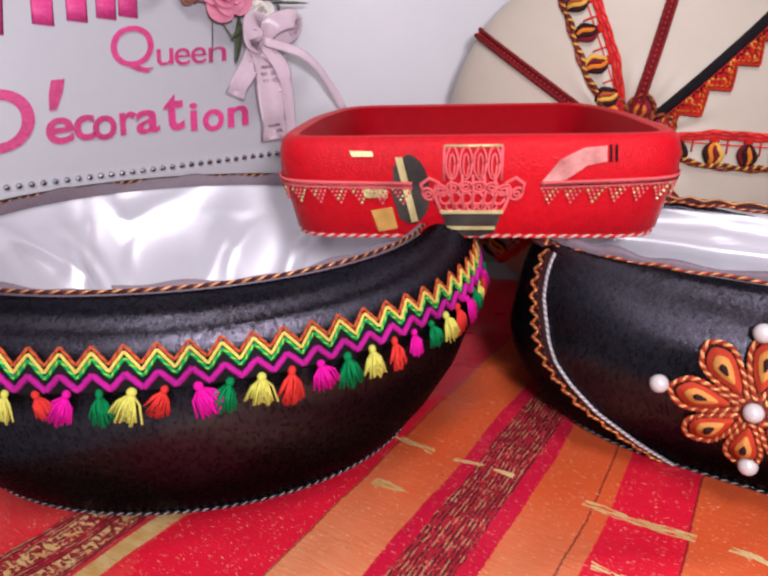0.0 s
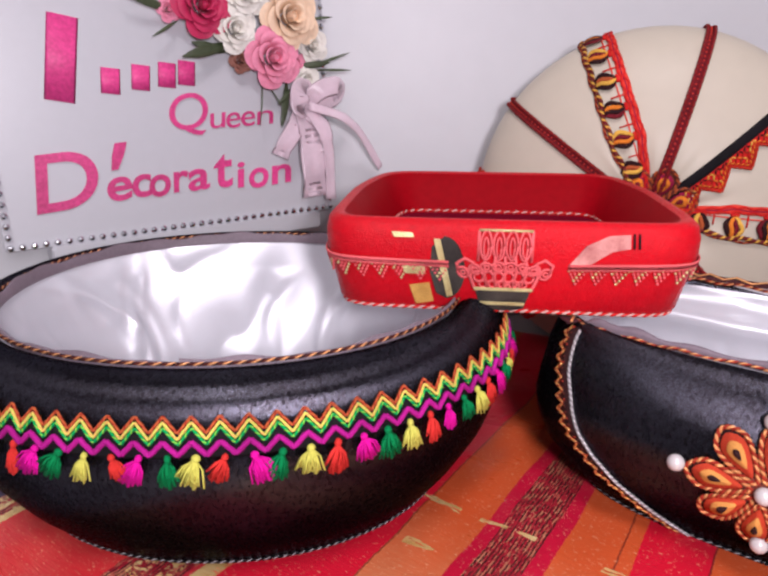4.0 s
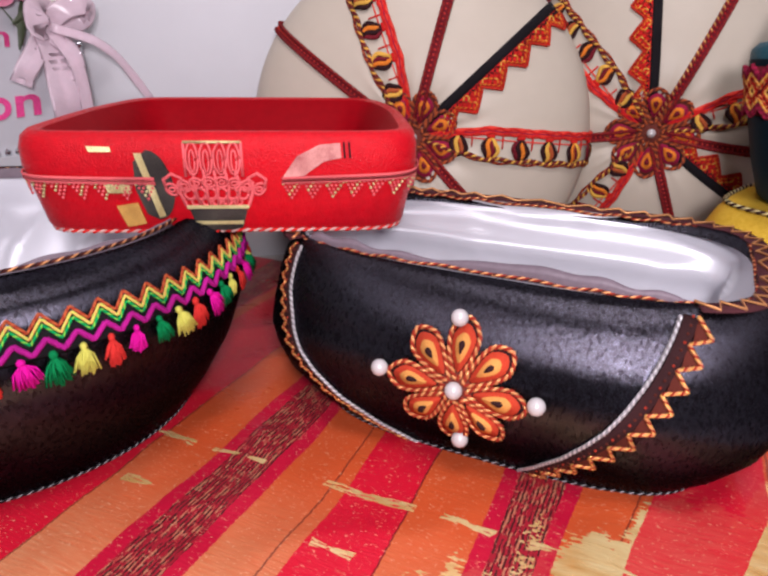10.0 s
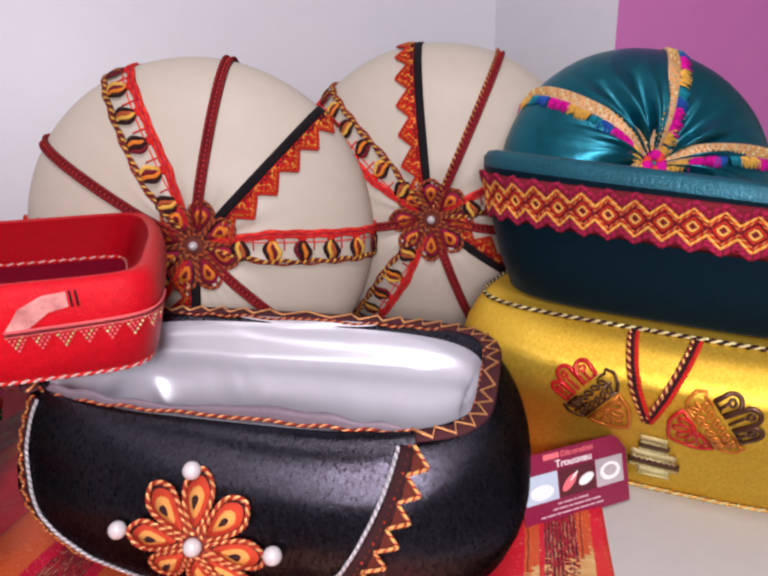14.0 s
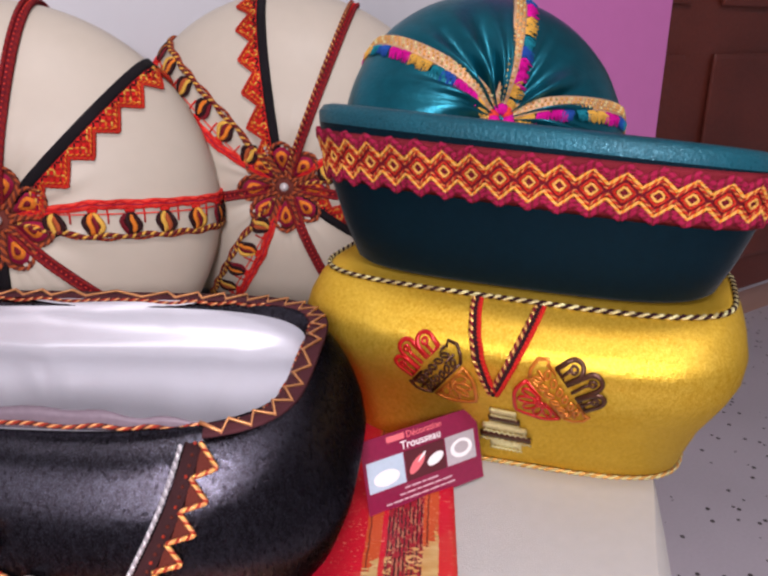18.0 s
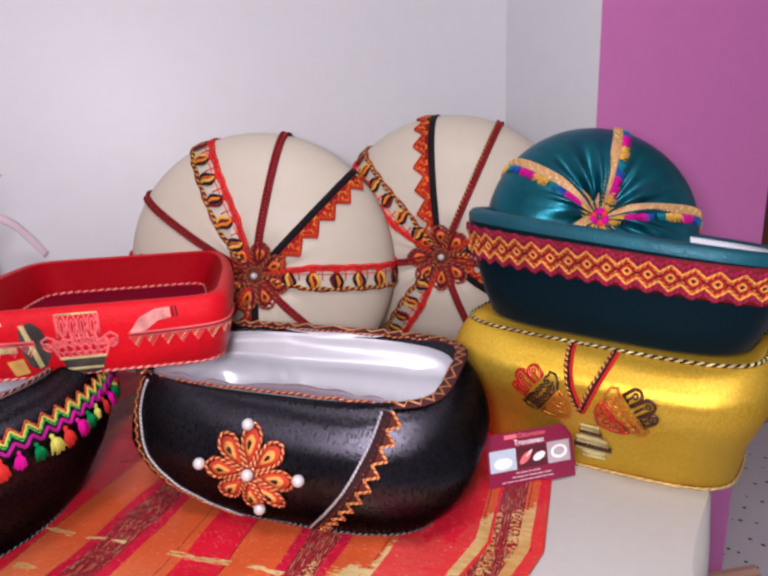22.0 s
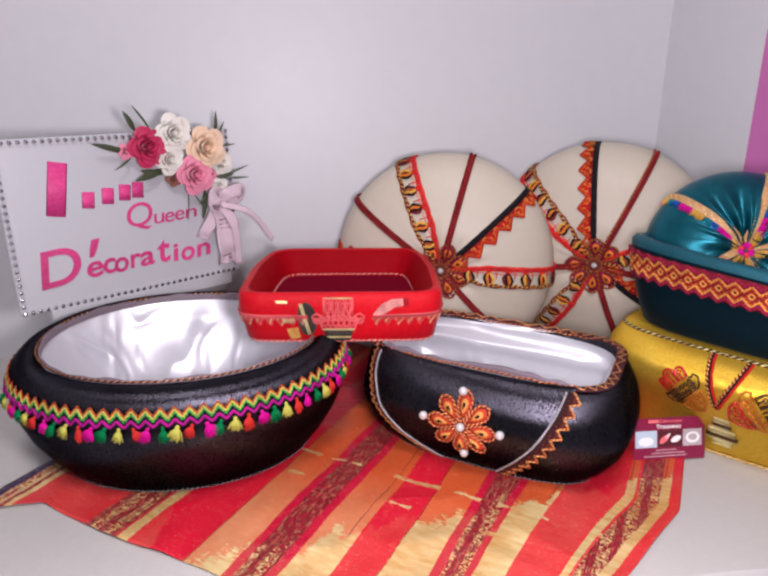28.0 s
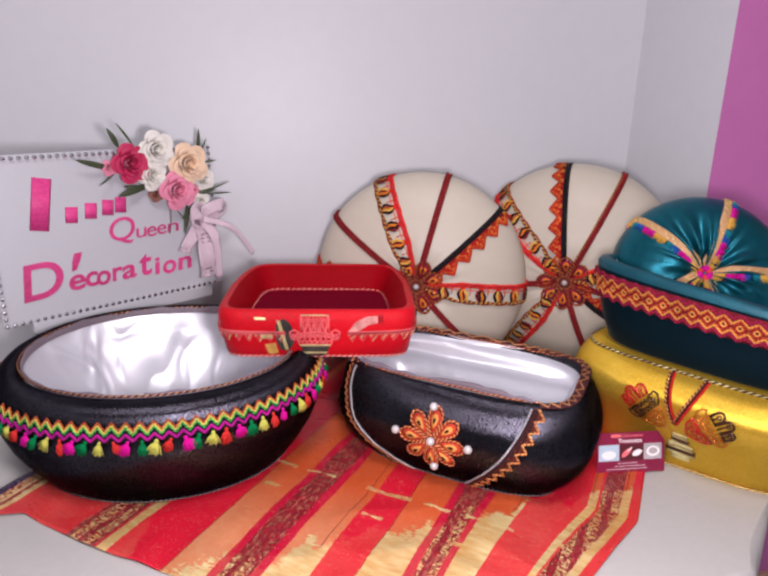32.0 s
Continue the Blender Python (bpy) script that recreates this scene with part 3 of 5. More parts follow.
def teardrop(length, width, count=18):
    """A petal outline from its inner tip at the origin along +x."""
    out = []
    for i in range(count):
        a = 2 * math.pi * i / count
        x = 0.5 - 0.5 * math.cos(a)
        out.append((length * x, width * 0.5 * math.sin(a) * (0.35 + 0.85 * x) * (1 if x < 0.8 else 1 - 0.35 * (x - 0.8) / 0.2)))
    return out


def petal(build, length, width, turn, start, fills, rope, rope_r, lift=0.0012):
    """One appliqué petal: stacked fills from the outside in, framed by a twisted rope."""
    c, s = math.cos(turn), math.sin(turn)

    def place(x, y, z):
        return Vector((c * (x + start) - s * y, s * (x + start) + c * y, z))

    shape = teardrop(length, width)
    mid = length * 0.55
    for k, (scale, material) in enumerate(fills):
        z = lift * (1 + k)
        top = [place(mid + (x - mid) * scale, y * scale, z) for x, y in shape]
        low = [place(mid + (x - mid) * scale, y * scale, 0.0) for x, y in shape]
        centre = place(mid, 0, z + 0.0004)
        n = len(top)
        build.add(low + top + [centre], [[i, (i + 1) % n, n + (i + 1) % n, n + i] for i in range(n)] + [[n + i, n + (i + 1) % n, 2 * n] for i in range(n)], material)
    path = [place(x, y, lift * 0.5) for x, y in shape]
    twist(build, path, [(0, 0, 1)] * len(path), rope_r, rope_r * 4.2, rope, True)


# ---- the room ----
def wall(name, verts2d, z0, z1, thick, material, label):
    """A wall along a line of two plan points; its front faces the right of the direction."""
    (ax, ay), (bx, by) = verts2d
    t = Vector((bx - ax, by - ay, 0)).normalized()
    n = Vector((-t.y, t.x, 0)) * thick
    a, b = Vector((ax, ay, 0)), Vector((bx, by, 0))
    up0, up1 = Vector((0, 0, z0)), Vector((0, 0, z1))
    r0, r1 = [a + up0, b + up0, b + n + up0, a + n + up0], [a + up1, b + up1, b + n + up1, a + n + up1]
    ob = Build().add(*loft([r0, r1], True, True), material).done(name, smooth=False)
    return tagged(ob, label, "wall", kind="structure")


STEP, PINK0, PINK1 = (0.622, 0.815), (0.665, 0.6385), (0.926, 0.622)
wall("wall_north", ((-1.8, 0.598), STEP), 0, 2.6, 0.2, WALL, "smooth white painted wall with a soft gloss")
wall("wall_return", (STEP, PINK0), 0, 2.6, 0.06, WALL, "narrow white painted return beside the pink wall")
wall("wall_pink", (PINK0, PINK1), 0.0, 2.6, 0.3, PINK, "bright pink painted wall end")
wall("wall_far", ((0.7, 1.07), (2.2, 1.16)), 0.0, 2.6, 0.2, WALL, "white wall behind the wooden door")
wall("wall_east", ((2.2, 1.3), (2.2, -2.2)), 0, 2.6, 0.2, WALL, "plain white side wall of the room")
wall("wall_west", ((-1.8, -2.2), (-1.8, 0.9)), 0, 2.6, 0.2, WALL, "plain white wall across from the pink one")
wall("wall_south", ((2.4, -2.2), (-2.0, -2.2)), 0, 2.6, 0.2, WALL, "plain white wall behind the camera")
tagged(Build().add(*slab(-2.0, 2.4, -2.4, 1.5, -0.1, 0.0), FLOOR).done("floor", smooth=False), "grey terrazzo floor with small dark speckles", "floor", kind="structure")
tagged(Build().add(*slab(-2.0, 2.4, -2.4, 1.5, 2.6, 2.7), CEIL).done("ceiling", smooth=False), "plain white ceiling", "ceiling", kind="structure")


def skirting(name, p0, p1, h, material, thick=0.012, z=0.0):
    (ax, ay), (bx, by) = p0, p1
    t = Vector((bx - ax, by - ay, 0)).normalized()
    n = Vector((t.y, -t.x, 0)) * thick
    a, b = Vector((ax, ay, z)), Vector((bx, by, z))
    r = [[a + Vector((0, 0, k)) + n * e, b + Vector((0, 0, k)) + n * e, b + Vector((0, 0, k)), a + Vector((0, 0, k))] for k, e in ((0, 1), (h - 0.006, 1), (h, 0.6))]
    return Build().add(*loft(r, True, True), material).done(name, smooth=False)


tagged(skirting("baseboard", (0.66, 0.6388), (0.985, 0.618), 0.065, PLINTH, 0.014), "brown tile skirting under the pink wall", "skirting", kind="structure")
tagged(skirting("baseboard_far", (0.95, 1.085), (2.19, 1.159), 0.085, PLINTH), "brown tile skirting along the far wall", "skirting", kind="structure")
tagged(skirting("trim", (0.95, 1.085), (2.19, 1.159), 0.026, MARBLE, 0.02, 0.085), "pale stone ledge below the wooden door", "ledge", kind="structure")


def wooden_door():
    ob = empty("door_1", pose(1.0, 1.07, 0.112, 0, 0, 3.4), "closed dark reddish-brown wooden door with panels", "door")
    tagged(ob, kind="structure")
    Build().add(*slab(0, 1.15, -0.03, 0.0, 0, 2.1, 0.004), WOOD).done("door_leaf", ob, smooth=False)
    for x0, x1 in ((0.08, 0.52), (0.62, 1.06)):
        for z0, z1 in ((0.1, 0.62), (0.72, 1.3), (1.4, 1.98)):
            Build().add(*slab(x0, x1, -0.042, -0.031, z0, z1, 0.01), WOOD).done("door_panel", ob, smooth=False)
    return ob


wooden_door()


# ---- the table and its cloths ----
OUTLINE = [(-0.62, 0.15), (-0.3, 0.155), (0.1, 0.17), (0.335, 0.182), (0.44, 0.183), (0.482, 0.19), (0.506, 0.222), (0.545, 0.262), (0.583, 0.302), (0.612, 0.36), (0.63, 0.45), (0.632, 0.56), (0.63, 0.6)]


def table_edge(x):
    """The near edge of the table top at x."""
    return interp(x, [p[0] for p in OUTLINE[:9]], [p[1] for p in OUTLINE[:9]])


def tablecloth():
    pts = [Vector((x, y, 0)) for x, y in OUTLINE]
    fine = []
    for a, b in zip(pts, pts[1:]):
        k = max(2, int((b - a).length / 0.012))
        fine += [a.lerp(b, i / k) for i in range(k)]
    fine.append(pts[-1])
    back = [Vector((0.61, 0.795, 0)), Vector((-0.62, 0.71, 0))]
    edge = fine
    rings = []
    for depth, out in ((0.0, -0.004), (-0.004, 0.0), (-0.02, 0.002), (-0.1, 0.003), (-0.2, 0.004), (-0.3, 0.006), (-0.4, 0.008), (-0.455, 0.009)):
        ring = []
        for i, p in enumerate(edge):
            a, b = edge[max(i - 1, 0)], edge[min(i + 1, len(edge) - 1)]
            t = (b - a).normalized()
            n = Vector((t.y, -t.x, 0))
            fold = 0.35 * out * math.sin(i * 0.55) + 0.6 * out * math.sin(i * 0.21 + 1.3)
            ring.append(p + n * (out + fold) + Vector((0, 0, T + depth)))
        rings.append(ring)
    bld = Build()
    v, f = loft(rings, closed=False)
    bld.add(v, f, LINEN)
    top = [r for r in rings[0]] + [p + Vector((0, 0, T)) for p in back]
    bld.add(top, [list(range(len(top)))], LINEN)
    ob = bld.done("tablecloth")
    tagged(ob, "plain white tablecloth hanging over the low table", "tablecloth")
    return ob


tablecloth()


def table():
    ob = empty("low_table", pose(0, 0, 0), "low table hidden under a white tablecloth", "table")
    top = [(x * 0.985, y + 0.01, z) for z in (T - 0.03, T - 0.003) for x, y in OUTLINE + [(0.61, 0.79), (-0.62, 0.7)]]
    n = len(top) // 2
    Build().add(*loft([top[:n], top[n:]], True, True), WOOD).done("tabletop", ob, smooth=False)
    for x, y in ((-0.55, 0.19), (0.4, 0.23), (0.54, 0.7), (-0.55, 0.65)):
        Build().add(*slab(x - 0.02, x + 0.02, y - 0.02, y + 0.02, 0, T - 0.03, 0.004), WOOD).done("leg", ob, smooth=False)


table()


def scarf():
    """Local x runs across the stripes, local y along them, away from the viewer."""
    turn = -31.9
    m = pose(0, 0, 0, 0, 0, turn)
    bld = Build()
    nx, ny = 150, 130
    verts = []
    for j in range(ny + 1):
        for i in range(nx + 1):
            s = -0.428 + 0.63 * i / nx
            front = 0.165 - 0.8 * max(-0.372 - s, 0)
            q = front + (0.665 - front) * j / ny
            s -= 0.3 * max(0.44 - q, 0) * min(max((s - 0.03) / 0.13, 0), 1)
            ragged = 0.006 * noise.noise(Vector((s * 9, 3.1, 0)))
            if j == 0:
                q += ragged
            w = m @ Vector((s, q, 0))
            edge = table_edge(w.x)
            z = 0.0022 + 0.0035 * (0.5 + 0.5 * noise.noise(Vector((s * 11, q * 7, 0.3)))) + 0.0022 * noise.noise(Vector((s * 34, q * 16, 4.0))) + 0.0021 * (1 - 2 * abs(noise.noise(Vector((s * 12 + q * 9, q * 14 - s * 8, 2.0)))))
            over = edge + 0.004 - w.y
            if over > 0:
                bend = min(over, 0.012)
                z -= bend * bend * 12 + max(over - 0.012, 0) * 1.0
                w.y = edge + 0.004 - min(over, 0.016) * 0.9 - 0.004 * math.sin(s * 60) * min(over * 10, 1)
            lx, ly, _ = m.inverted() @ Vector((w.x, w.y, 0))
            verts.append((lx, ly, z))
    faces = []
    for j in range(ny):
        for i in range(nx):
            a = j * (nx + 1) + i
            faces.append([a, a + 1, a + nx + 2, a + nx + 1])
    bld.add(verts, faces, SCARF)
    ob = bld.done("scarf", m=pose(0, 0, T, 0, 0, turn))
    tagged(ob, "red and orange striped silk scarf with gold thread", "scarf")
    mod = ob.modifiers.new("thickness", "SOLIDIFY")
    mod.thickness, mod.offset = 0.0008, -1


scarf()


# ---- black oval basket with tassels ----
def oval_basket():
    ob = empty("oval_basket", pose(-0.101, 0.465, T + 0.004, 0, 0, 3), "round black plush basket with zigzag braid and coloured tassels", "basket", "decorated trousseau baskets")
    v = Vessel(0.184, 0.164, 2.08, [(0, -0.044), (0.006, -0.038), (0.025, -0.024), (0.05, -0.01), (0.075, -0.0015), (0.09, 0.0), (0.108, -0.002), (0.12, -0.006), (0.1275, -0.013), (0.131, -0.02), (0.1315, -0.024)])
    inner = [(0.1315, -0.024), (0.1295, -0.029), (0.124, -0.032)]
    lining = [(0.126 - 0.00283 * k, -0.0325 - 0.00073 * k - 0.0000133 * k * k) for k in range(41)] + [(0.01, -0.085)]
    out, rim = shell(v, inner, 120)
    Build().add(*loft(out + rim[1:], True), BLACK).done("body", ob)
    rings = []
    for k, (z, d) in enumerate(lining):
        rings.append([crease(p, k, 2.0, 0.03, 3.2, 9.0, 0.8) for p in v.ring(z, d, 300)])
    Build().add(*loft(rings, False, True), SATIN).done("lining", ob, "puckered glossy white satin lining")
    edge = Build()
    path = [Vector((*v.plan(v.angle(v.length * i / 200), -0.0305), 0.1302)) for i in range(200)]
    twist(edge, path, [(0, 0, 1)] * 200, 0.0009, 0.007, [YMAHOGANY, YESPRESSO, COPPERTHREAD], True, 4)
    edge.done("rim_edging", ob, "brown and gold edging of the lining")
    hem = Build()
    rows = []
    for i in range(201):
        q = v.length * i / 200
        up = 0.0022 + 0.0012 * math.sin(i * 0.31) + 0.0008 * math.sin(i * 0.83 + 2)
        x, y = v.plan(v.angle(q), -0.0328)
        rows.append([Vector((x, y, 0.127)), Vector((x, y, 0.1302 + up)), Vector((x * 0.99, y * 0.99, 0.1302 + up * 0.6)), Vector((x * 0.985, y * 0.985, 0.124))])
    hem.add(*loft(rows, closed=False), HEM)
    hem.done("lining_hem", ob, "mauve hem of the lining inside the rim")
    n = 84
    for k, (z0, z1, strands, name) in enumerate(((0.1098, 0.1172, (YRUST, YBRICK, YRUST), "red"), (0.1073, 0.1147, (YTASSELLEMON, YSTRAW, YTASSELLEMON), "yellow"), (0.1048, 0.1122, (YGREEN, YLIME, YGREEN), "green"), (0.1, 0.1066, (YPLUM, YPLUM, YPLUM), "magenta"))):
        b = Build()
        p, nn = zigzag(v, 0, v.length, z0, z1, n, 0.0, 0.0013 + 0.0003 * (k % 2), 3)
        twist(b, p[:-1], nn[:-1], 0.00068 if k < 3 else 0.0013, 0.0042, list(strands), True, 4)
        b.done("zigzag_braid", ob, name + " zigzag row of the woven braid")
    band = Build()
    p, nn = line_on(v, [(v.length * i / 160, 0.104) for i in range(160)], 0.0003)
    band.add(*sweep(p, nn, flat(0.007, 0.0006), True), YBLACK)
    band.done("braid_backing", ob)
    # one tassel mesh for each colour
    mats = [YTASSELGREEN, YTASSELLEMON, YTASSELRED, YMAG]
    meshes = []
    rnd = random.Random(5)
    for material in mats:
        b = Build()
        b.add(*sphere((0, 0, -0.0005), 0.0018, 8, 6, (1, 1, 1.3)), material)
        for i in range(44):
            a, r = rnd.uniform(0, 2 * math.pi), rnd.uniform(0.15, 1.0)
            end = Vector((math.cos(a) * 0.0064 * r, 0.0005 + abs(math.sin(a)) * 0.0036 * r, -0.0115 - 0.005 * rnd.random() + 0.0025 * r))
            path = [Vector((0, 0, -0.001)), Vector((end.x * 0.62 + rnd.uniform(-0.0006, 0.0006), end.y * 0.9, -0.005)), end]
            b.add(*sweep(path, [(0, 1, 0.05)] * 3, [(-0.0005, 0), (0, 0.0006), (0.0005, 0)]), material)
        tmp = b.done("tassel", ob)
        meshes.append(tmp.data)
        bpy.data.objects.remove(tmp)
    for i in range(n):
        s = v.length * (i + 0.1) / n
        p, nn = v.point(s, 0.0985, 0.0022), v.normal(s, 0.0985)
        t = new("tassel", meshes[i % 4])
        t.parent = ob
        x = Vector((0, 0, 1)).cross(nn).normalized() * -1
        rot = Matrix((x, nn, x.cross(nn))).transposed()
        if rot.determinant() < 0:
            rot = Matrix((-x, nn, (-x).cross(nn))).transposed()
        t.matrix_basis = Matrix.Translation(p) @ rot.to_4x4() @ pose(0, 0, 0, rnd.uniform(-4, 12), rnd.uniform(-30, 30), 0) @ Matrix.Diagonal((rnd.uniform(0.8, 1.25), 1.0, rnd.uniform(0.78, 1.04), 1))
    foot = Build()
    p, nn = line_on(v, [(v.length * i / 160, 0.004) for i in range(160)], 0.0)
    twist(foot, p, nn, 0.0007, 0.005, [YBLACK, YBLACK, YGREY], True, 4)
    foot.done("base_stitching", ob)
    return ob


oval_basket()


# ---- black basket with the appliqué flower ----
def flower_colours(kind):
    if kind == "bright":
        return [(1.0, YESPRESSO), (0.78, YCOPPERRED), (0.48, YHONEY), (0.2, YESPRESSO)], [COPPERTHREAD, YBRICK]
    return [(1.0, YBROWN), (0.72, YMAROON), (0.48, YORANGE), (0.22, YDARK)], [YRUST, YBROWN]


def flower_basket():
    ob = empty("flower_basket", pose(0.2532, 0.408, T + 0.004, 0, 0, -33), "black plush basket with an orange embroidered flower and pearls", "basket", "decorated trousseau baskets")
    v = Vessel(0.152, 0.096, 3.3, [(0, -0.039), (0.006, -0.033), (0.022, -0.02), (0.042, -0.0075), (0.058, -0.002), (0.07, 0.0), (0.082, -0.0015), (0.094, -0.005), (0.105, -0.01), (0.115, -0.0155), (0.123, -0.021), (0.1275, -0.0255), (0.1285, -0.028)], 0.45, front_dip=0.085, even=0.72)

    def lying(xy, z):
        return Vector((*xy, z * v.sink(*xy)))

    out, rim = shell(v, [(0.1285, -0.028), (0.127, -0.031), (0.123, -0.034)], 120)
    Build().add(*loft(out + rim[1:], True), BLACK).done("body", ob)
    lining = [(0.1272, -0.0318)] + [(0.122 - 0.00283 * k, -0.0345 - 0.0009 * k - 0.005 * math.exp(-((k - 8) / 3.4) ** 2) + 0.005 * math.sin(math.pi * k / 39)) for k in range(40)] + [(0.01, -0.078)]
    rings = []
    for k, (z, d) in enumerate(lining):
        rings.append([crease(p, k, 7.0, 0.04, 4.2, 4.0, 2.4) for p in v.ring(z, d, 300, 4.6 + 5.4 * min(k / 8, 1), 0.5 + 0.5 * k / 41)])
    Build().add(*loft(rings, False, True), SATIN).done("lining", ob, "glossy white satin lining")
    # brown braid on the rim with a gold zigzag
    braid = Build()
    span = [0.105 + (v.length - 0.235) * i / 180 for i in range(181)]
    path = [lying(v.plan(v.angle(s), -0.029, 4.6, 0.45), 0.1278) for s in span]
    braid.add(*sweep(path, [(0, 0, 1)] * 181, flat(0.0054, 0.001)), YPLUMDARK)
    braid.done("rim_braid", ob, "dark brown woven braid")
    zig = Build()
    count = 34
    pts = []
    for i in range(count * 2):
        d = -0.029 + (0.004 if i % 2 else -0.004)
        pts.append(lying(v.plan(v.angle(0.105 + (v.length - 0.235) * i / (count * 2 - 1)), d, 4.6, 0.45), 0.129))
    zig.add(*sweep(pts, [(0, 0, 1)] * len(pts), flat(0.00085, 0.001)), COPPERTHREAD)
    zig.done("rim_zigzag", ob, "gold zigzag stitch on the rim braid")
    edge = Build()
    path = [lying(v.plan(v.angle(v.length * i / 200), -0.0345, 5.4, 0.5), 0.1262 + 0.0008 * math.sin(i * 0.9)) for i in range(200)]
    twist(edge, path, [(0, 0, 1)] * 200, 0.0009, 0.006, [YMAHOGANY, YBRICK, COPPERTHREAD], True, 4)
    edge.done("rim_edging", ob)
    hem = Build()
    rows = []
    for i in range(91):
        q = -0.135 + 0.245 * i / 90
        up = 0.0062 + 0.0016 * math.sin(q * 55) + 0.0025 * math.exp(-((q - 0.015) / 0.012) ** 2) + 0.0012 * math.sin(q * 170 + 1)
        up *= min(1, (q + 0.135) / 0.02, (0.11 - q) / 0.02)
        x, y = v.plan(v.angle(q), -0.0362, 5.4, 0.5)
        rows.append([lying((x, y + dy), z) for dy, z in ((0, 0.124), (-0.0006, 0.1262 + up * 0.5), (0, 0.1262 + up), (0.001, 0.1262 + up * 0.5), (0.001, 0.124))])
    hem.add(*loft(rows, closed=False), HEM)
    hem.done("lining_hem", ob, "mauve folded hem of the lining standing above the rim")
    # slanting silver cords with a gold-edged zigzag lace beside them
    for side in (-1, 1):
        top, low = (0.103, 0.03) if side > 0 else (-0.128, -0.05)
        pts = []
        for i in range(31):
            f = i / 30
            pts.append((top + (low - top) * f ** (0.95 if side > 0 else 1.5), 0.124 - 0.119 * f))
        p, nn = line_on(v, pts, 0.0004)
        cord = Build()
        twist(cord, p, nn, 0.00095, 0.0034, [SILVERTHREAD, YGREY], False, 6)
        cord.done("silver_cord", ob, "twisted silver cord")
        lace = Build()
        q = [(s + side * 0.0055, z) for s, z in pts]
        p2, n2 = line_on(v, q, 0.0004)
        lace.add(*sweep(p2, n2, flat(0.0036, 0.0008)), YESPRESSO)
        lace.done("lace_band", ob, "brown lace band")
        tooth = Build()
        zz = []
        last = 22 if side > 0 else 34
        for i in range(last + 1):
            f = i / last
            k = min(f * 30, 29.999)
            a, b2 = pts[int(k)], pts[int(k) + 1]
            s, z = a[0] + (b2[0] - a[0]) * (k % 1), a[1] + (b2[1] - a[1]) * (k % 1)
            reach = 0.0165 if side > 0 else 0.0125
            zz.append((s + side * (reach if i % 2 else 0.0085 if side > 0 else 0.007), z - ((0.0036 if side > 0 else 0.0015) if i % 2 else 0)))
        zz = [(s, max(z, 0.003)) for s, z in zz]
        p3, n3 = line_on(v, zz, 0.0008)
        twist(tooth, p3, n3, 0.00095 if side > 0 else 0.0008, 0.0042, [GOLDTHREAD, YBRICK, COPPERTHREAD], False, 4)
        for i in range(1, len(zz) - 1, 2):
            tri = [v.point(zz[i - 1][0], zz[i - 1][1], 0.0009), v.point(zz[i][0], zz[i][1], 0.0009), v.point(zz[i + 1][0], zz[i + 1][1], 0.0009), v.point(zz[i][0] - side * 0.009, zz[i][1], 0.0012)]
            tooth.add(tri, [[0, 1, 3], [1, 2, 3]], YMAHOGANY)
        for i in range(36):
            k = min(i / 36 * 30, 29.999)
            a, b2 = pts[int(k)], pts[int(k) + 1]
            s, z = a[0] + (b2[0] - a[0]) * (k % 1), max(a[1] + (b2[1] - a[1]) * (k % 1), 0.004)
            tooth.add(*sphere(v.point(s + side * 0.0062, z, 0.0014), 0.0008, 5, 4), (YBRICK, YMAHOGANY, YMAHOGANY)[i % 3])
        tooth.done("zigzag_edge", ob, "gold zigzag edge of the lace")
    # the flower
    s0, z0 = -0.006, 0.0738
    fills, rope = flower_colours("bright")

    def warp(p):
        return v.point(s0 + p[0], z0 + p[1], p[2] + 0.0006)

    base = Build(warp)
    ring = [(0.011 * math.cos(i * math.pi / 8), 0.011 * math.sin(i * math.pi / 8)) for i in range(16)]
    base.add([(x, y, 0.0) for x, y in ring] + [(x * 0.8, y * 0.8, 0.0016) for x, y in ring] + [(0, 0, 0.002)], [[i, (i + 1) % 16, 16 + (i + 1) % 16, 16 + i] for i in range(16)] + [[16 + i, 16 + (i + 1) % 16, 32] for i in range(16)], YBROWN)
    flower = base.done("flower", ob, "orange and yellow embroidered appliqué flower")
    for k in range(8):
        b = Build(warp)
        petal(b, 0.0308, 0.0182, math.radians(87 + 45 * k), 0.006, fills, rope, 0.00115)
        b.done("petal", flower)
    for x, y in ((0.0, 0.0), (-0.003, 0.0355), (-0.0415, 0.003), (0.0415, 0.002), (0.002, -0.034)):
        Build().add(*sphere(v.point(s0 + x, z0 + y, 0.0042), 0.0046, 14, 10), PEARL).done("pearl", flower)
    foot = Build()
    p, nn = line_on(v, [(v.length * i / 160, 0.004) for i in range(160)], 0.0)
    twist(foot, p, nn, 0.0007, 0.005, [YBLACK, YBLACK, YGREY], True, 4)
    foot.done("base_stitching", ob)
    return ob


flower_basket()


